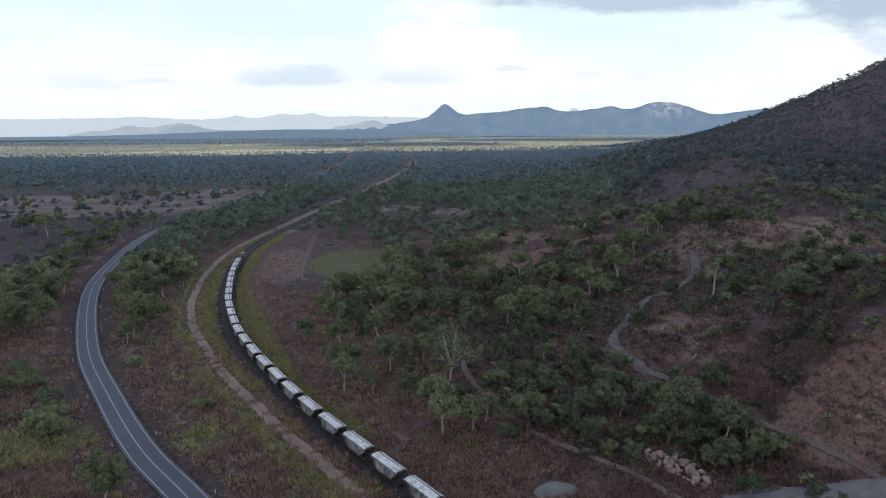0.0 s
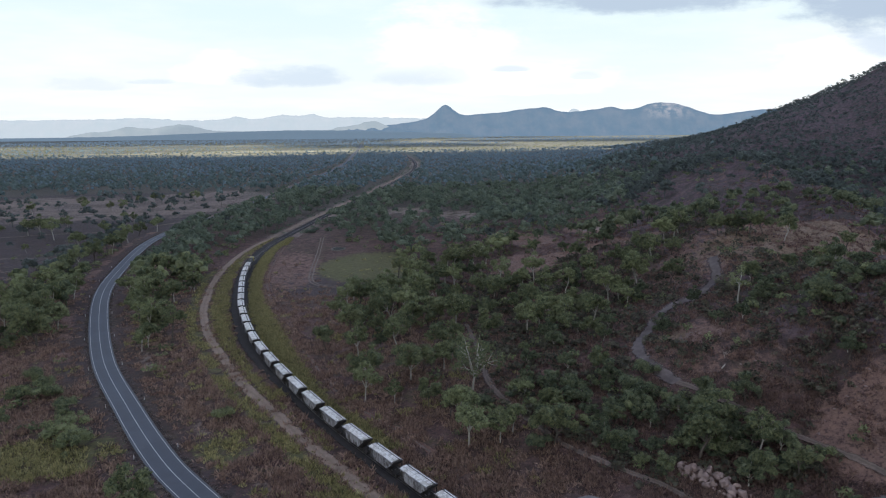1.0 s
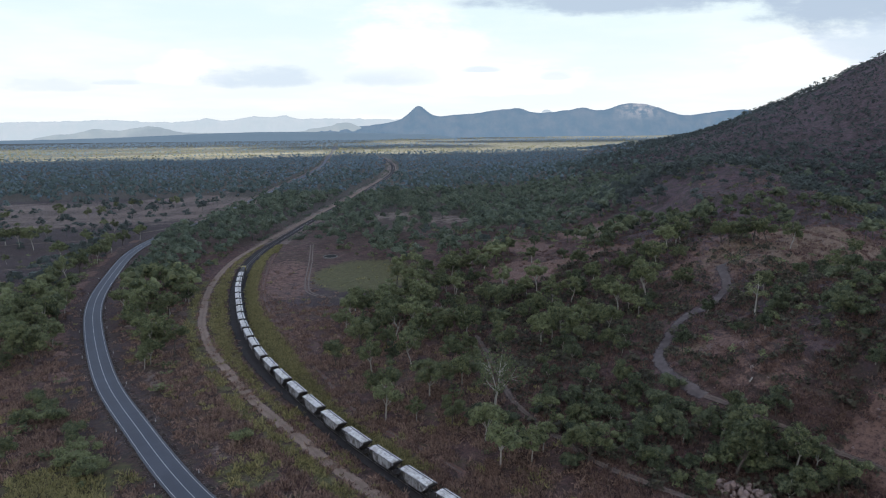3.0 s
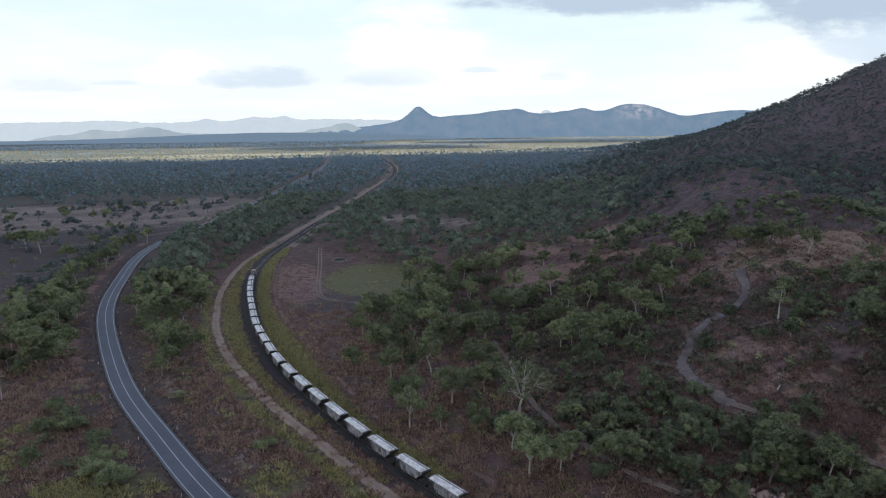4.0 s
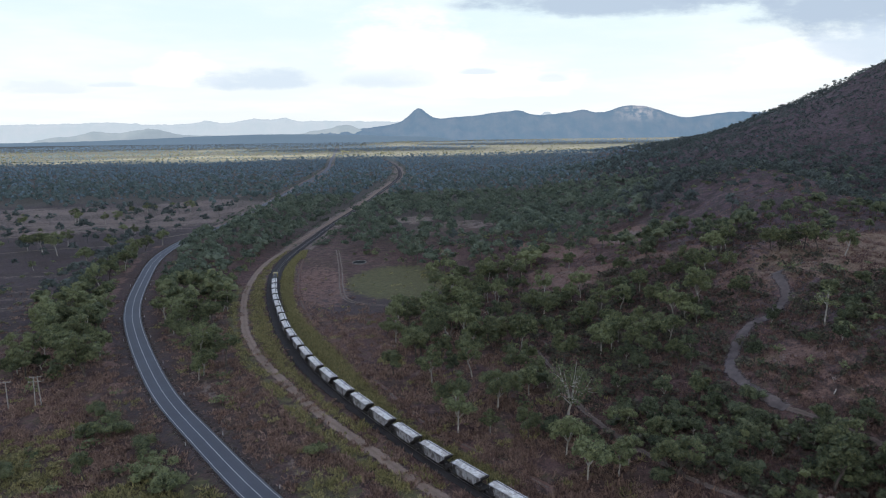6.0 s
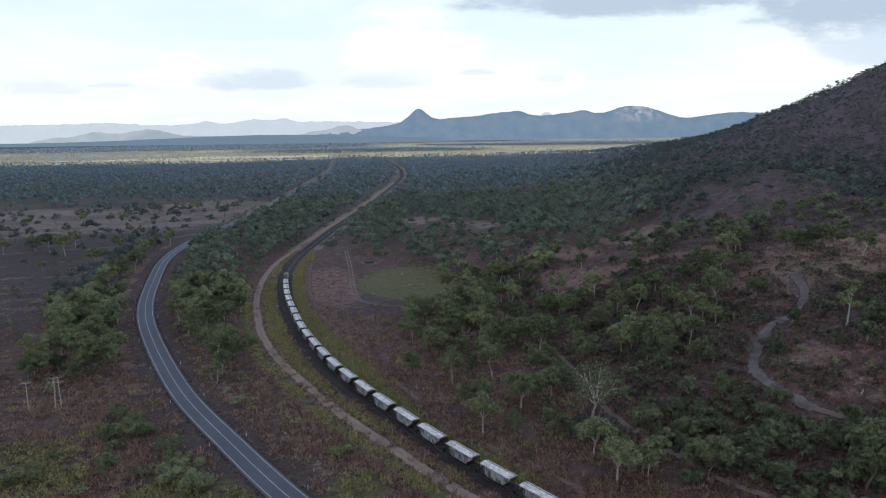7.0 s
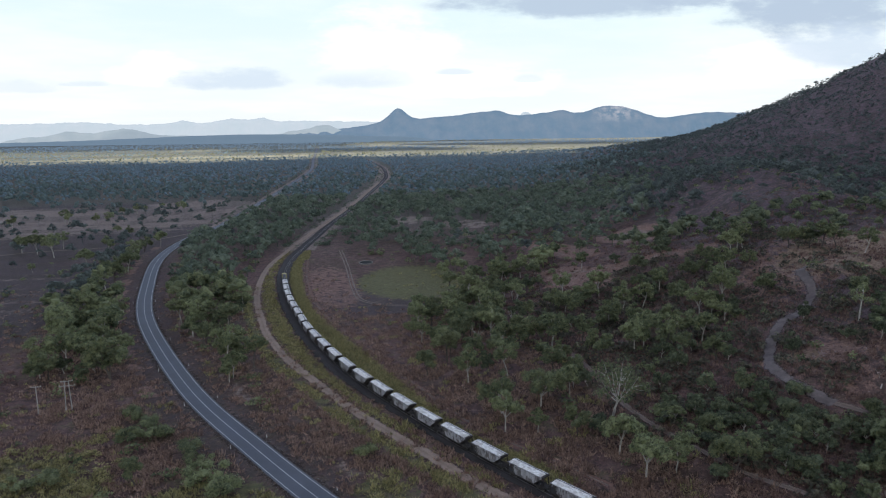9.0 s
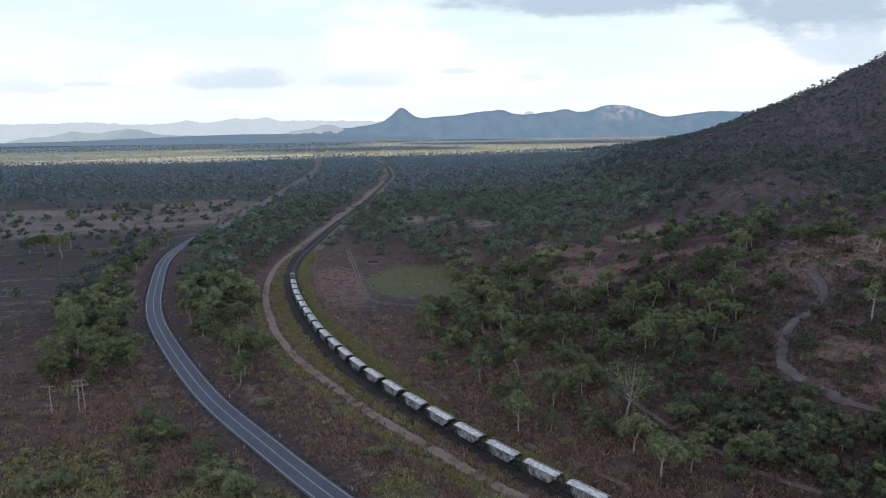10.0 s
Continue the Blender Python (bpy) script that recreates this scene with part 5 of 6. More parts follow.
wagon = hopper_wagon()
s = HEAD - 18.6 - PITCH / 2
wagon.matrix_world = rail_pose(s)
while s > 130:
    s -= PITCH
    copy_thing(wagon, rail_pose(s))


# ---- poles and posts ----
TIMBER = mottled("weathered_pole_timber", (0.50, 0.47, 0.44), (0.36, 0.33, 0.30), 0.8, 6.0, 0.9)
PORCELAIN = mottled("insulator", (0.55, 0.52, 0.50), (0.42, 0.40, 0.38), 3.0, 12.0, 0.4)
POST_WHITE = mottled("white_post", (0.78, 0.77, 0.75), (0.60, 0.58, 0.56), 2.0, 12.0, 0.6)
POST_RED = mottled("red_reflector", (0.45, 0.05, 0.04), (0.35, 0.05, 0.04), 3.0, 12.0, 0.4)


def power_pole(x, y, tall, legs, turn, arms, label):
    root = new("power_pole")
    for k in range(legs):
        bm = bmesh.new()
        off = (k - (legs - 1) / 2) * 1.1
        rod(bm, (off * 1.7, 0, -1), (off, 0, tall), 0.19, 0.13, 10)
        part("pole", bm, TIMBER, root)
    for h, w in arms:
        bm = bmesh.new()
        box(bm, 0, 0.2, h, w, 0.16, 0.18)
        a = part("crossarm", bm, TIMBER, root)
        for k in (-1, 1) if w < 3 else (-1, -0.4, 0.4, 1):
            bm = bmesh.new()
            rod(bm, (k * (w / 2 - 0.15), 0.2, h + 0.09), (k * (w / 2 - 0.15), 0.2, h + 0.40), 0.09, 0.06, 8)
            part("insulator", bm, PORCELAIN, a)
    root.matrix_world = pose(x, y, ground_at(x, y), 0, 0, turn)
    tagged(root, label, "power pole")


power_pole(-163, 228, 9.9, 2, 12, ((9.7, 3.6), (8.2, 4.6)), "weathered timber double power pole with two crossarms")
power_pole(-171.6, 226.5, 9.0, 1, 12, ((8.7, 3.0),), "slim timber power pole with one crossarm")


def guide_post():
    root = new("guide_post")
    bm = bmesh.new()
    box(bm, 0, 0, 0.55, 0.16, 0.08, 1.1)
    bmesh.ops.bevel(bm, geom=bm.edges[:], offset=0.02, segments=1)
    part("post", bm, POST_WHITE, root)
    bm = bmesh.new()
    box(bm, 0, -0.05, 0.9, 0.10, 0.03, 0.16)
    part("reflector", bm, POST_RED, root, "red reflector")
    return tagged(root, "white roadside guide post with red reflector", "guide post", "guide posts along the highway")


first_post = guide_post()
d, r = sides(ROAD_F)
made = 0
for i in range(52, 190, 13):
    for side in (-5.3, 5.3):
        x, y = ROAD_F[i] + r[i] * side
        m = pose(float(x), float(y), 0.08 + ground_at(x, y), 0, 0, math.degrees(math.atan2(d[i, 1], d[i, 0])) - 90)
        if made:
            copy_thing(first_post, m)
        else:
            first_post.matrix_world = m
        made += 1


# ---- rocks, gravel heaps, paddock tank ----
ROCK = mottled("pink_granite", (0.36, 0.265, 0.245), (0.22, 0.16, 0.15), 0.9, 5.0, 0.9, 0.0, 0.5, 0.08)
GRAVEL = mottled("grey_crushed_gravel", (0.215, 0.200, 0.200), (0.150, 0.140, 0.142), 0.5, 5.0, 0.95, 0.0, 0.8, 0.12)
CONCRETE = mottled("pale_concrete", (0.30, 0.27, 0.25), (0.20, 0.175, 0.16), 0.8, 5.0, 0.85)


def boulder_mesh(seed):
    bm = bmesh.new()
    bmesh.ops.create_icosphere(bm, subdivisions=2, radius=1.0)
    rr = random.Random(seed)
    planes = [Vector((rr.uniform(-1, 1), rr.uniform(-1, 1), rr.uniform(-1, 1))).normalized() for _ in range(10)]
    for v in bm.verts:
        for p in planes:
            over = v.co.dot(p) - 0.52
            if over > 0:
                v.co -= p * over
        v.co *= 1 + 0.10 * noise.noise(v.co * 2.0 + Vector((seed, 0, 0)))
    me = bpy.data.meshes.new("boulder")
    bm.to_mesh(me)
    bm.free()
    me.materials.append(ROCK)
    return me


BOULDERS = [boulder_mesh(k) for k in range(5)]


def rock_pile(cx, cy, rx, ry, turn, count, lo, hi, label, seed):
    root = new("rock_pile")
    root.location = (cx, cy, ground_at(cx, cy))
    rr = random.Random(seed)
    c, sn = math.cos(turn), math.sin(turn)
    for k in range(count):
        a, q = rr.uniform(0, 6.28), math.sqrt(rr.random())
        u, v = math.cos(a) * q * rx, math.sin(a) * q * ry
        x, y = u * c - v * sn, u * sn + v * c
        size = (lo + (hi - lo) * rr.random() ** 1.8) * (1.25 - 0.4 * q)
        ob = new("boulder", BOULDERS[k % 5])
        ob.parent = root
        ob.location = (x, y, ground_at(cx + x, cy + y) - root.location.z + size * rr.uniform(0.25, 0.5) + (0.35 * hi * (1 - q)))
        ob.rotation_euler = (rr.uniform(0, 6), rr.uniform(0, 6), rr.uniform(0, 6))
        ob.scale = (size, size * rr.uniform(0.7, 1.0), size * rr.uniform(0.6, 0.85))
    tagged(root, label, "rock pile")


rock_pile(51.5, 142, 9.0, 3.2, -0.75, 90, 0.4, 1.7, "heap of pinkish granite boulders at the hill foot", 3)
rock_pile(96, 145, 6.0, 3.6, 0.4, 40, 0.35, 1.0, "pale broken rocks on the bare cut slope", 4)
rock_pile(64.5, 199, 3.2, 2.0, 0.9, 18, 0.3, 0.8, "small pinkish rocks beside the hill track", 5)


def gravel_heap(cx, cy, rx, ry, tall, turn, seed, label):
    n = 34
    t = np.linspace(-1.15, 1.15, n)
    U, V = np.meshgrid(t, t)
    q = np.hypot(U, V)
    c, sn = math.cos(turn), math.sin(turn)
    x, y = cx + U * rx * c - V * ry * sn, cy + U * rx * sn + V * ry * c
    z = tall * np.clip(1.06 - q ** 1.5, -0.2, 1) * (1 + 0.18 * lumps(x, y, 9, seed)) + 0.10 * lumps(x, y, 2.5, seed + 1)
    v = np.stack([x, y, height(x, y) + z], 2).reshape(-1, 3)
    i = (np.arange(n - 1)[:, None] * n + np.arange(n - 1)).ravel()
    tagged(new("gravel_mound", mesh_of("gravel_mound", v, np.stack([i, i + 1, i + 1 + n, i + n], 1), GRAVEL, True)), label, "gravel mound")


gravel_heap(23.5, 136.5, 4.6, 3.0, 1.7, 0.1, 61, "small grey crushed-gravel heap in dry grass")
gravel_heap(76, 127.5, 21, 7, 3.2, -0.12, 62, "long grey gravel stockpile at the hill foot")


def stock_tank(cx, cy):
    root = new("stock_tank")
    n = 40
    v, f = [], []
    for k in range(n):
        a = 2 * math.pi * k / n
        for rr_, z in ((1.0, 0.0), (1.0, 0.75), (0.93, 0.75), (0.93, 0.25)):
            v.append((math.cos(a) * 4.6 * rr_, math.sin(a) * 6.6 * rr_, z))
        for j in range(3):
            f.append((4 * k + j, 4 * ((k + 1) % n) + j, 4 * ((k + 1) % n) + j + 1, 4 * k + j + 1))
    w = new("tank_wall", mesh_of("tank_wall", v, f, CONCRETE))
    w.parent = root
    bm = bmesh.new()
    bmesh.ops.create_circle(bm, cap_ends=True, segments=n, radius=1.0, matrix=Matrix.Translation((0, 0, 0.3)) @ Matrix.Diagonal((4.4, 6.3, 1, 1)))
    part("water", bm, material("dark_water", lambda add: add("ShaderNodeBsdfPrincipled", {"Base Color": tint((0.02, 0.022, 0.022)), "Roughness": 0.85, "Specular IOR Level": 0.2, "Normal": bump_of(add, noise_of(add, 2.0), 0.3, 0.05)})), root, "dark still water")
    root.location = (cx, cy, ground_at(cx, cy))
    tagged(root, "low oval concrete stock tank holding dark water", "stock tank")


stock_tank(-77, 461)


# ---- single trees that stand out ----
def lone(name, x, y, turn, **kw):
    t = tree(name, **kw)
    t.matrix_world = pose(x, y, ground_at(x, y), 0, 0, turn)


lone("gum_tree", -29, 205.6, 20, seed=501, tall=13.5, wide=5.0, fork=0.36, limbs=5, sprays=2200, size=0.32, bark=BARK, leaf=LEAF_BRIGHT, label="tall eucalypt with pale forked limbs beside the railway", twigs=3)
lone("gum_tree", -17, 206.2, 80, seed=502, tall=12.5, wide=5.0, fork=0.30, limbs=5, sprays=2900, size=0.34, bark=BARK, leaf=LEAF_BRIGHT, label="leafy green eucalypt with pale trunk in dry grass", twigs=3)
lone("gum_tree", 1.6, 195.5, 10, seed=503, tall=18.0, wide=6.0, fork=0.27, limbs=9, sprays=1490, size=0.42, bark=WHITE_BARK, leaf=LEAF_BRIGHT, label="large pale eucalypt with sparse leaves and bare limbs", twigs=4, girth=1.05)
lone("gum_tree", 83.8, 210.2, 50, seed=504, tall=12.0, wide=3.4, fork=0.55, limbs=4, sprays=520, size=0.32, bark=WHITE_BARK, leaf=LEAF, label="slender white-trunked eucalypt on the hillside", twigs=2, girth=1.0)
lone("dead_tree", -28.8, 271.5, 30, seed=505, tall=9.5, wide=4.2, fork=0.35, limbs=4, sprays=0, size=0.3, bark=DEADWOOD, leaf=LEAF, label="bleached bare dead tree among green trees", twigs=2, girth=1.4)
lone("dead_tree", -10, 297, 100, seed=506, tall=8.5, wide=3.6, fork=0.40, limbs=3, sprays=0, size=0.3, bark=DEADWOOD, leaf=LEAF, label="bleached bare dead tree at the wood's edge", twigs=2)


fallen = tree("dead_tree", 507, 7.5, 2.8, 0.4, 4, 0, 0.3, DEADWOOD, LEAF, "bleached fallen dead tree on the cut slope")
fallen.matrix_world = pose(65.5, 174.5, ground_at(65.5, 174.5) + 0.5, 0, 0, 40) @ pose(0, 0, 0, 0, 78, 0)
# eucalypts that stand by themselves, each with its place and height
PADDOCK_TREES = [(-320, 537, 17), (-300, 519, 18), (-261, 480, 14), (-267, 530, 13), (-382, 721, 15), (-376, 716, 13), (-345, 706, 11), (-334, 711, 13), (-346, 775, 12), (-337, 795, 11), (-333, 810, 8),
                 (-299, 636, 9), (-281, 613, 10), (-289, 790, 15), (-324, 838, 9), (-410, 680, 13), (-287, 462, 7), (-335, 545, 15), (-350, 530, 13), (-312, 560, 14)]
ROADSIDE_TREES = [(-239, 560, 14), (-243, 535, 13), (-237, 503, 15), (-231, 480, 14), (-226, 455, 16), (-224, 427, 17), (-218, 400, 16), (-213, 371, 16), (-205, 345, 15), (-197, 315, 16), (-197, 301, 17),
                  (-181, 290, 15), (-175, 270, 17), (-161, 256, 18), (-186, 330, 14)]
WOOD_TREES = [(-49, 241, 11), (-36, 231, 12.5), (-44, 303, 14), (-36, 309, 14), (-15.5, 311, 14), (12, 309, 11), (-21, 192, 7), (-11, 187, 9.5), (15.6, 186, 6), (-5, 180.6, 7), (20, 161, 12), (7, 164.4, 9),
              (22, 176, 7), (33, 155, 6), (58, 167, 7.5), (55, 156.6, 13), (37, 191, 7), (41, 215, 9), (45, 234, 12), (34, 223, 10), (51, 149.7, 14), (64, 148.6, 11), (18.7, 163, 10), (10.5, 168, 9)]
HILL_TREES = [(89, 289, 9), (78, 256, 10.5), (49, 291.5, 11), (59, 286, 10), (110, 294, 12), (111.6, 289.6, 10.5), (115, 287, 10.5), (120, 286, 13), (124, 283, 11), (95, 226, 9), (75, 348, 10.7), (69, 140.6, 10)]
KIND_TALL = (11.5, 9.0, 13.0, 8.0, 10.5, 12.0, 7.0, 9.5, 6.0)
for spots, kinds in ((PADDOCK_TREES, (0, 2, 4)), (ROADSIDE_TREES, (4, 7, 2, 1)), (WOOD_TREES, (1, 0, 7, 4, 5)), (HILL_TREES, (7, 1, 3, 5))):
    for n, (x, y, tall) in enumerate(spots):
        k = kinds[n % len(kinds)]
        f = tall / KIND_TALL[k]
        copy_thing(KINDS[k], pose(x, y, ground_at(x, y), 0, 0, 77.0 * n) @ Matrix.Diagonal((f, f, f, 1)))


def shrub(seed, tall, leaf, label, group, sprays=900):
    """A bush as a thing: short stems under a broad rough crown."""
    root = new("shrub")
    g = np.random.default_rng(seed)
    c = np.stack([g.normal(0, 0.36, 7), g.normal(0, 0.36, 7), g.uniform(0.30, 0.62, 7)], 1) * tall
    r = g.uniform(0.26, 0.40, 7) * tall
    stems = joined([tube([(0, 0, -0.3), c[i] * [0.5, 0.5, 0.4], c[i]], [0.14, 0.09, 0.04], 4) for i in range(4)])
    new("stems", mesh_of("stems", *stems, BARK_DARK, True)).parent = root
    crown = joined([leaves(g, c, r, sprays, 0.06 * tall)] + [puff(g, c[i], r[i] * 0.7) for i in range(7)])
    new("foliage", mesh_of("foliage", *crown, leaf)).parent = root
    return tagged(root, label, "shrub", group)


SHRUBS = [(-136, 203, 5.5), (-139, 218, 5.8), (-129, 204, 5.4), (-126, 204, 4.0), (-116, 190, 5.9), (-109, 177, 6.3), (-103, 171, 6.1), (-146, 180, 5.0), (-152, 177, 4.2), (-68, 186, 4.4), (-133, 211, 4.6), (-112, 185, 4.0)]
ROADSIDE, GULLY_SIDE = "shrubs beside the highway", "shrubs along the gully"
BUSH_KINDS = [shrub(810, 5.5, LEAF, "broad dull green shrub in dry grass", ROADSIDE), shrub(811, 5.5, LEAF_BRIGHT, "broad yellow-green shrub in dry grass", ROADSIDE), shrub(812, 5.5, LEAF, "dense dark green shrub near the highway", ROADSIDE)]
for n, (x, y, tall) in enumerate(SHRUBS):
    m = pose(x, y, ground_at(x, y), 0, 0, 61.0 * n)
    if n < 3:
        BUSH_KINDS[n].matrix_world = m
    else:
        copy_thing(BUSH_KINDS[n % 3], m @ Matrix.Diagonal((tall / 5.5, tall / 5.5, tall / 6.0, 1)))


# thickets of the gully between the two tracks
rng = np.random.default_rng(93)
GULLY_KINDS = [shrub(820, 4.6, LEAF_DARK, "dark green shrub in the gully below the hill", GULLY_SIDE, 520), shrub(821, 3.8, LEAF, "grey-green shrub in the gully below the hill", GULLY_SIDE, 460),
               shrub(822, 5.2, LEAF_DARK, "tall dark green shrub in the gully below the hill", GULLY_SIDE, 560), shrub(823, 3.6, LEAF_BRIGHT, "yellow-green shrub in the gully below the hill", GULLY_SIDE, 440)]
gx, gy = rng.uniform(-5, 125, 520), rng.uniform(141, 215, 520)
dh, dw = offset_from(HTRACK_L, gx, gy)[0], offset_from(LTRACK_L, gx, gy)[0]
ok = (rng.uniform(0, 1, 520) < np.maximum(ellipse(gx, gy, 40, 162, 50, 19, -0.62), 0.9 * ellipse(gx, gy, 103, 196, 20, 22)) * (0.75 + 0.5 * lumps(gx, gy, 22, 95))) & (np.abs(dh) > 3.4) & (np.abs(dw) > 3.6) & (ellipse(gx, gy, 51, 142, 12, 5, -0.75) < 0.3) & (offset_from(RAIL_L, gx, gy)[0] > 30)
for n, i in enumerate(np.flatnonzero(ok)):
    m = pose(float(gx[i]), float(gy[i]), ground_at(gx[i], gy[i]), 0, 0, float(rng.uniform(0, 360)))
    f = rng.uniform(0.55, 1.25)
    if n < 4:
        GULLY_KINDS[n].matrix_world = m
    else:
        copy_thing(GULLY_KINDS[(0, 2, 1, 0, 2, 3, 0, 1)[n % 8]], m @ Matrix.Diagonal((f, f, f * rng.uniform(0.8, 1.1), 1)))


# ---- shrubs and grass ----
def tussocks(seed, kinds, blades, wide):
    """Clumps of standing grass blades of about unit height."""
    out = []
    for k in range(kinds):
        g = np.random.default_rng(seed + k)
        o = g.normal(0, wide * 0.5, (blades, 2))
        h = g.uniform(0.45, 1.15, blades) * np.exp(-0.5 * (np.hypot(o[:, 0], o[:, 1]) / wide) ** 2)
        a, w = g.uniform(0, 6.28, blades), g.uniform(0.09, 0.24, blades)
        l = g.normal(0, 0.28, (blades, 2)) + o * 0.25
        c, n = np.cos(a) * w, np.sin(a) * w
        v = np.stack([np.stack([o[:, 0] - c, o[:, 1] - n, np.full(blades, -0.05)], 1), np.stack([o[:, 0] + c, o[:, 1] + n, np.full(blades, -0.05)], 1),
                      np.stack([o[:, 0] + l[:, 0], o[:, 1] + l[:, 1], h], 1)], 1).reshape(-1, 3)
        out.append((v, np.arange(blades * 3).reshape(-1, 3)))
    return out


def low_plants():
    rng = np.random.default_rng(88)
    n = 105000
    x, y = rng.uniform(-300, 235, n), rng.uniform(105, 430, n)
    y = 105 + (y - 105) * rng.uniform(0.12, 1.0, n)
    dr, dl, dd = offset_from(ROAD_L, x, y)[0], offset_from(RAIL_L, x, y)[0], offset_from(DIRT_L, x, y)[0]
    dh, dw, do = offset_from(HTRACK_L, x, y)[0], offset_from(LTRACK_L, x, y)[0], offset_from(LOOP_L, x, y)[0]
    ok = in_view(x, y) & (np.abs(dr) > 7.0) & (np.abs(dd) > 1.9) & ((dl < np.where(y < 230, -3.6, -5.6)) | (dl > 4.2)) & (np.abs(dh) > 2.8) & (np.abs(dw) > 1.7) & (np.abs(do) > 2.0)
    _, bare, pale, green = zones(x, y)
    ok &= rng.uniform(0, 1, n) > np.maximum(bare * 0.7, pale * 0.7)
    ok &= rng.uniform(0, 1, n) > 0.85 * ellipse(x, y, -64, 378, 34, 46, 0.2)
    ok &= rng.uniform(0, 1, n) < np.where(np.abs(dr) < 14, 0.45, 1.0) * np.where(dr < -45, 0.3, 1.0)
    ok &= lumps(x, y, 22, 12) + rng.normal(0, 0.45, n) > -0.40
    tufts = tussocks(600, 8, 13, 0.9)
    patch = lumps(x, y, 26, 27) + 0.5 * lumps(x, y, 9, 28) + rng.normal(0, 0.25, n)
    lush = (green > 0.4) | ((patch > 1.05) & (x < 15))
    tone = np.clip(0.42 + 0.75 * lumps(x, y, 17, 29) + rng.normal(0, 0.12, n), 0.02, 0.98)
    right = x + 0.25 * (y - 150) + rng.normal(0, 6, n) > 22
    i = np.flatnonzero(ok & ~lush & right)
    stand("hill_grass", rng, x[i], y[i], tufts, 1.1, GRASS_PINK, "faded pinkish-brown grass along the hill foot", "grass", tone[i])
    i = np.flatnonzero(ok & ~lush & ~right)
    stand("dry_grass", rng, x[i], y[i], tufts, 1.25, GRASS, "tall dry brown grass tussocks over the plain", "grass", tone[i])
    i = np.flatnonzero(ok & lush)
    stand("roadside_grass", rng, x[i], y[i], tufts, 1.2, GRASS_GREEN, "yellow-green grass in patches beside the road and railway", "grass", tone[i])
    n = 34000
    k = rng.integers(0, len(RAIL_F) // 2, n)
    d, r = sides(RAIL_F)
    off = np.where(rng.uniform(0, 1, n) < 0.7, rng.uniform(3.8, 15, n), rng.uniform(-13, -5.2, n))
    x, y = RAIL_F[k, 0] + r[k, 0] * off + rng.normal(0, 0.8, n), RAIL_F[k, 1] + r[k, 1] * off + rng.normal(0, 0.8, n)
    green = zones(x, y)[3]
    i = np.flatnonzero(in_view(x, y) & (y < 520) & (rng.uniform(0, 1, n) < green) & (np.abs(offset_from(DIRT_L, x, y)[0]) > 2.2))
    stand("bank_grass", rng, x[i], y[i], tufts[:3], 0.95, GRASS_GREEN, "yellow-green grass on the railway bank", "grass")
    # low shrubs
    n = 4200
    x, y = rng.uniform(-300, 260, n), rng.uniform(108, 520, n)
    keep = in_view(x, y)
    x, y = x[keep], y[keep]
    w = wanted(x, y, 15)
    dr, dl = offset_from(ROAD_L, x, y)[0], offset_from(RAIL_L, x, y)[0]
    keep = rng.uniform(0, 1, len(x)) < np.where(w > 0, np.maximum(w * 0.8, np.where((dr < 0) & (y < 250), 0.12, 0.18)), 0)
    x, y = x[keep], y[keep]
    g = np.random.default_rng(700)
    bushes = []
    for k in range(5):
        c = np.stack([g.normal(0, 0.32, 5), g.normal(0, 0.32, 5), g.uniform(0.2, 0.62, 5)], 1)
        bushes.append(leaves(g, c, np.full(5, 0.34), 54, 0.165))
    fresh = lumps(x, y, 20, 33) + rng.normal(0, 0.4, len(x)) > np.where(x < 15, 0.35, 0.95) - 0.8 * ellipse(x, y, -150, 186, 20, 13, -0.4)
    stand("shrubs", rng, x[~fresh], y[~fresh], bushes, 3.1, LEAF, "dull green shrubs between the trees", "shrub")
    stand("shrubs", rng, x[fresh], y[fresh], bushes, 2.7, LEAF_BRIGHT, "yellow-green shrubs in dry grass", "shrub")
    # low bushes on the cleared strips along the far railway and highway
    n = 900
    far = (RAIL_F[RAIL_F[:, 1] > 540], ROAD_F[ROAD_F[:, 1] > 640])
    x, y = np.empty(n), np.empty(n)
    for h, line in enumerate(far):
        m = np.arange(h, n, 2)
        k = (len(line) * rng.uniform(0, 1, len(m)) ** 1.7 * 0.8).astype(int)
        r = sides(line)[1][k]
        off = rng.choice([-1, 1], len(m)) * rng.uniform(6.5, 17, len(m))
        x[m], y[m] = line[k, 0] + r[:, 0] * off, line[k, 1] + r[:, 1] * off
    keep = (np.abs(offset_from(DIRT_L, x, y)[0]) > 3.4) & (np.abs(offset_from(ROAD_L, x, y)[0]) > 6)
    stand("shrubs", rng, x[keep], y[keep], bushes, 2.3, LEAF_MID, "low scattered bushes on the cleared strips", "shrub")
    # thicket on the roadside paddock
    n = 130
    a, q = rng.uniform(0, 6.28, n), np.sqrt(rng.uniform(0, 1, n))
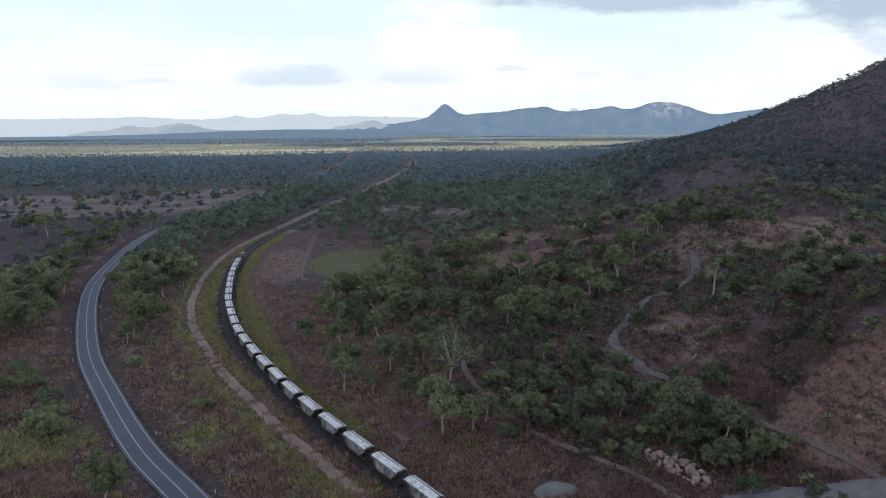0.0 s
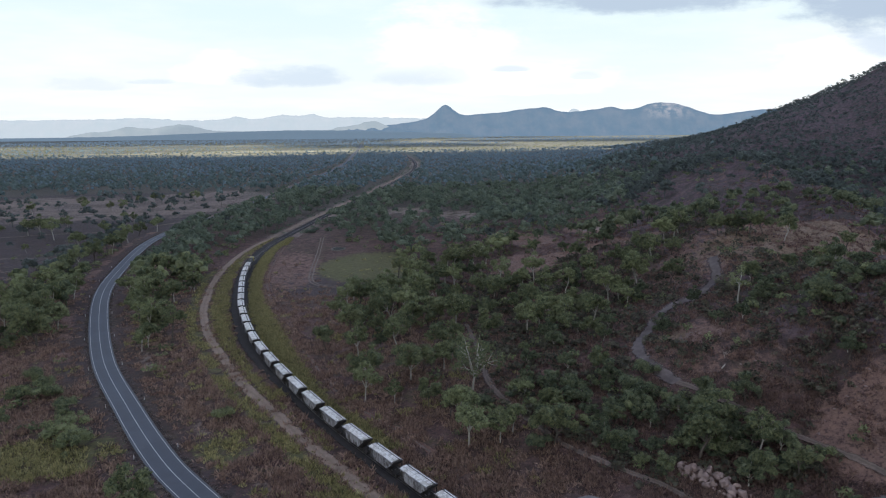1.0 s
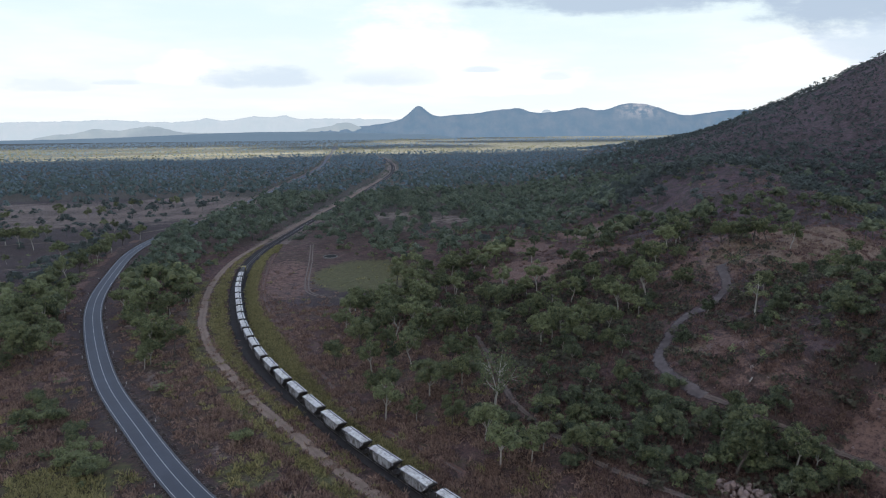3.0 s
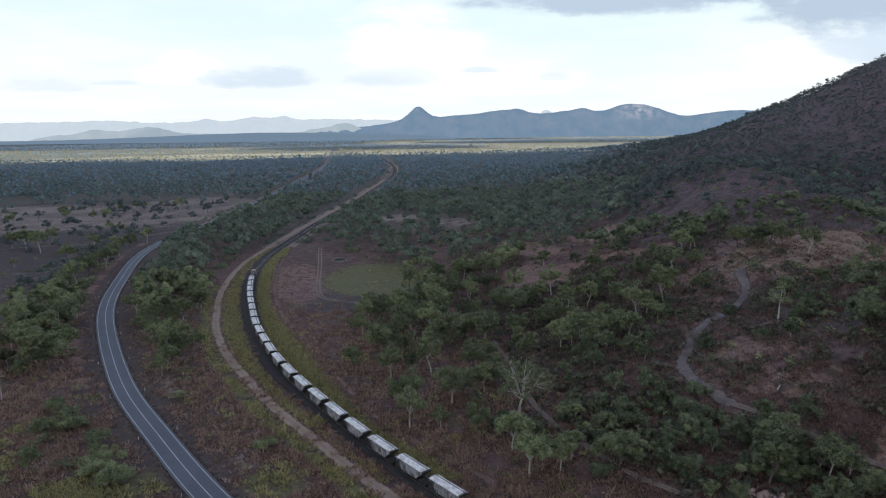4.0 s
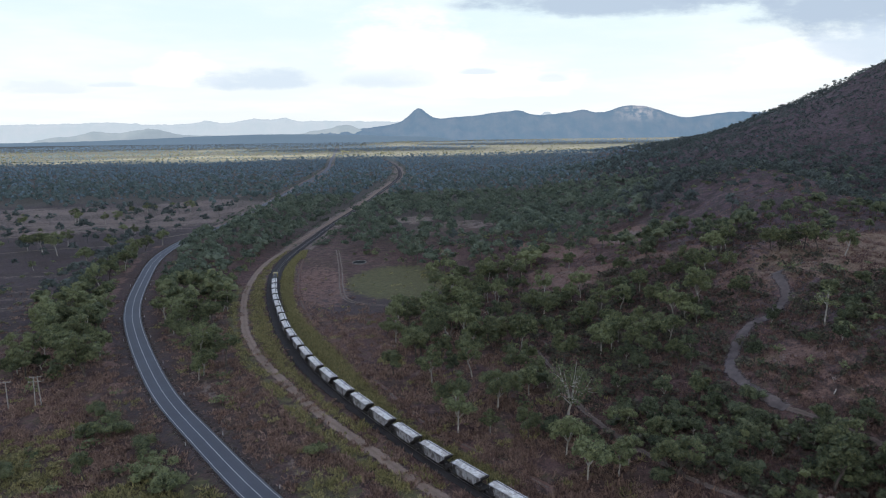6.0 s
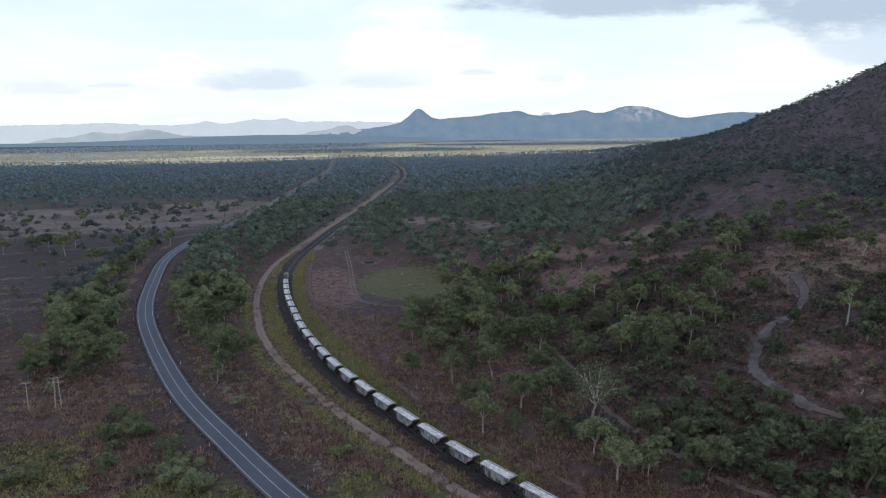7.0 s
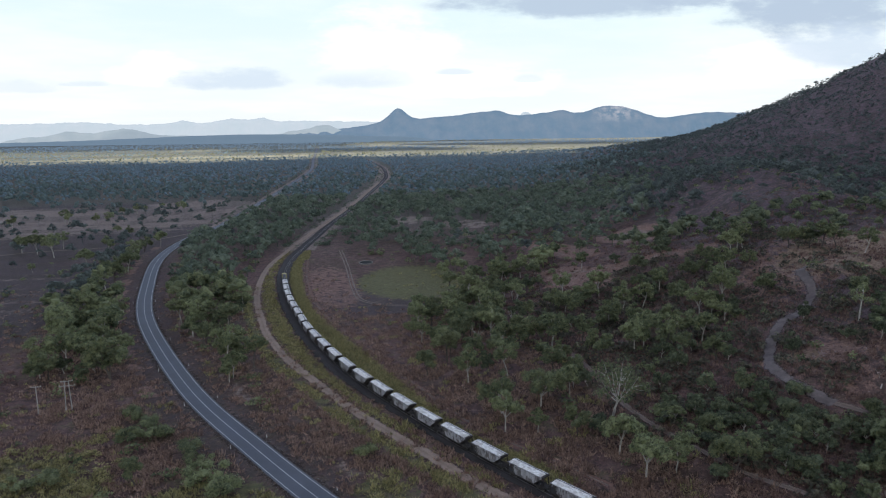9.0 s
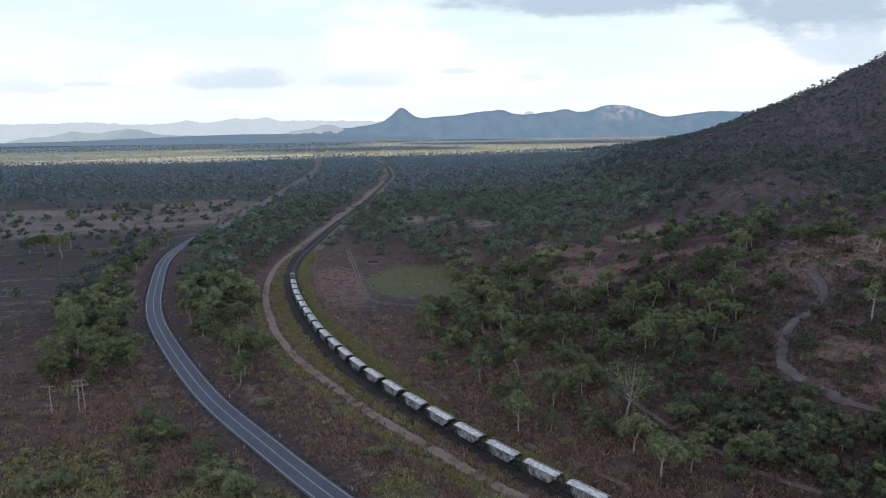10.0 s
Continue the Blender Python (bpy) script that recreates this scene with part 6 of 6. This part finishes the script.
    x, y = -150 + 19 * q * np.cos(a) + rng.normal(0, 1.5, n), 187 + 12 * q * np.sin(a) - 0.35 * 19 * q * np.cos(a)
    keep = offset_from(ROAD_L, x, y)[0] < -15
    stand("shrubs", rng, x[keep], y[keep], bushes, 1.7, GRASS_GREEN, "thicket of yellow-green shrubs in dry grass", "shrub")
    # brownish scrub along the hill foot
    n = 4200
    x, y = rng.uniform(2, 125, n), rng.uniform(140, 345, n)
    dh, dw = offset_from(HTRACK_L, x, y)[0], offset_from(LTRACK_L, x, y)[0]
    bare = zones(x, y)[1]
    keep = in_view(x, y) & (np.abs(dh) > 2.8) & (np.abs(dw) > 2.0) & (rng.uniform(0, 1, n) < (1 - 0.95 * bare) * (0.62 + 0.5 * lumps(x, y, 18, 35))) & (offset_from(RAIL_L, x, y)[0] > 36)
    small = []
    for k in range(5):
        c = np.stack([g.normal(0, 0.34, 4), g.normal(0, 0.34, 4), g.uniform(0.2, 0.6, 4)], 1)
        small.append(leaves(g, c, np.full(4, 0.34), 26, 0.22))
    stand("shrubs", rng, x[keep], y[keep], small, 2.5, SCRUB, "low brownish-green scrub along the hill foot", "shrub")
    # loose stones on the cut slopes
    n = 2600
    x, y = rng.uniform(48, 190, n), rng.uniform(112, 330, n)
    bare = zones(x, y)[1]
    keep = in_view(x, y) & (rng.uniform(0, 1, n) < bare) & (np.abs(offset_from(HTRACK_L, x, y)[0]) > 2.4)
    shapes = []
    for k in range(4):
        v = np.array([(1, 0, 0), (0, 1, 0), (-1, 0, 0), (0, -1, 0), (0, 0, 0.8), (0, 0, -0.5)]) * g.uniform(0.6, 1.2, (6, 3)) + g.normal(0, 0.12, (6, 3))
        shapes.append((v, np.array([(0, 1, 4), (1, 2, 4), (2, 3, 4), (3, 0, 4), (1, 0, 5), (2, 1, 5), (3, 2, 5), (0, 3, 5)])))
    stand("loose_stones", rng, x[keep], y[keep], shapes, 0.42, ROCK, "loose pinkish stones on the bare slopes", "stones")


low_plants()
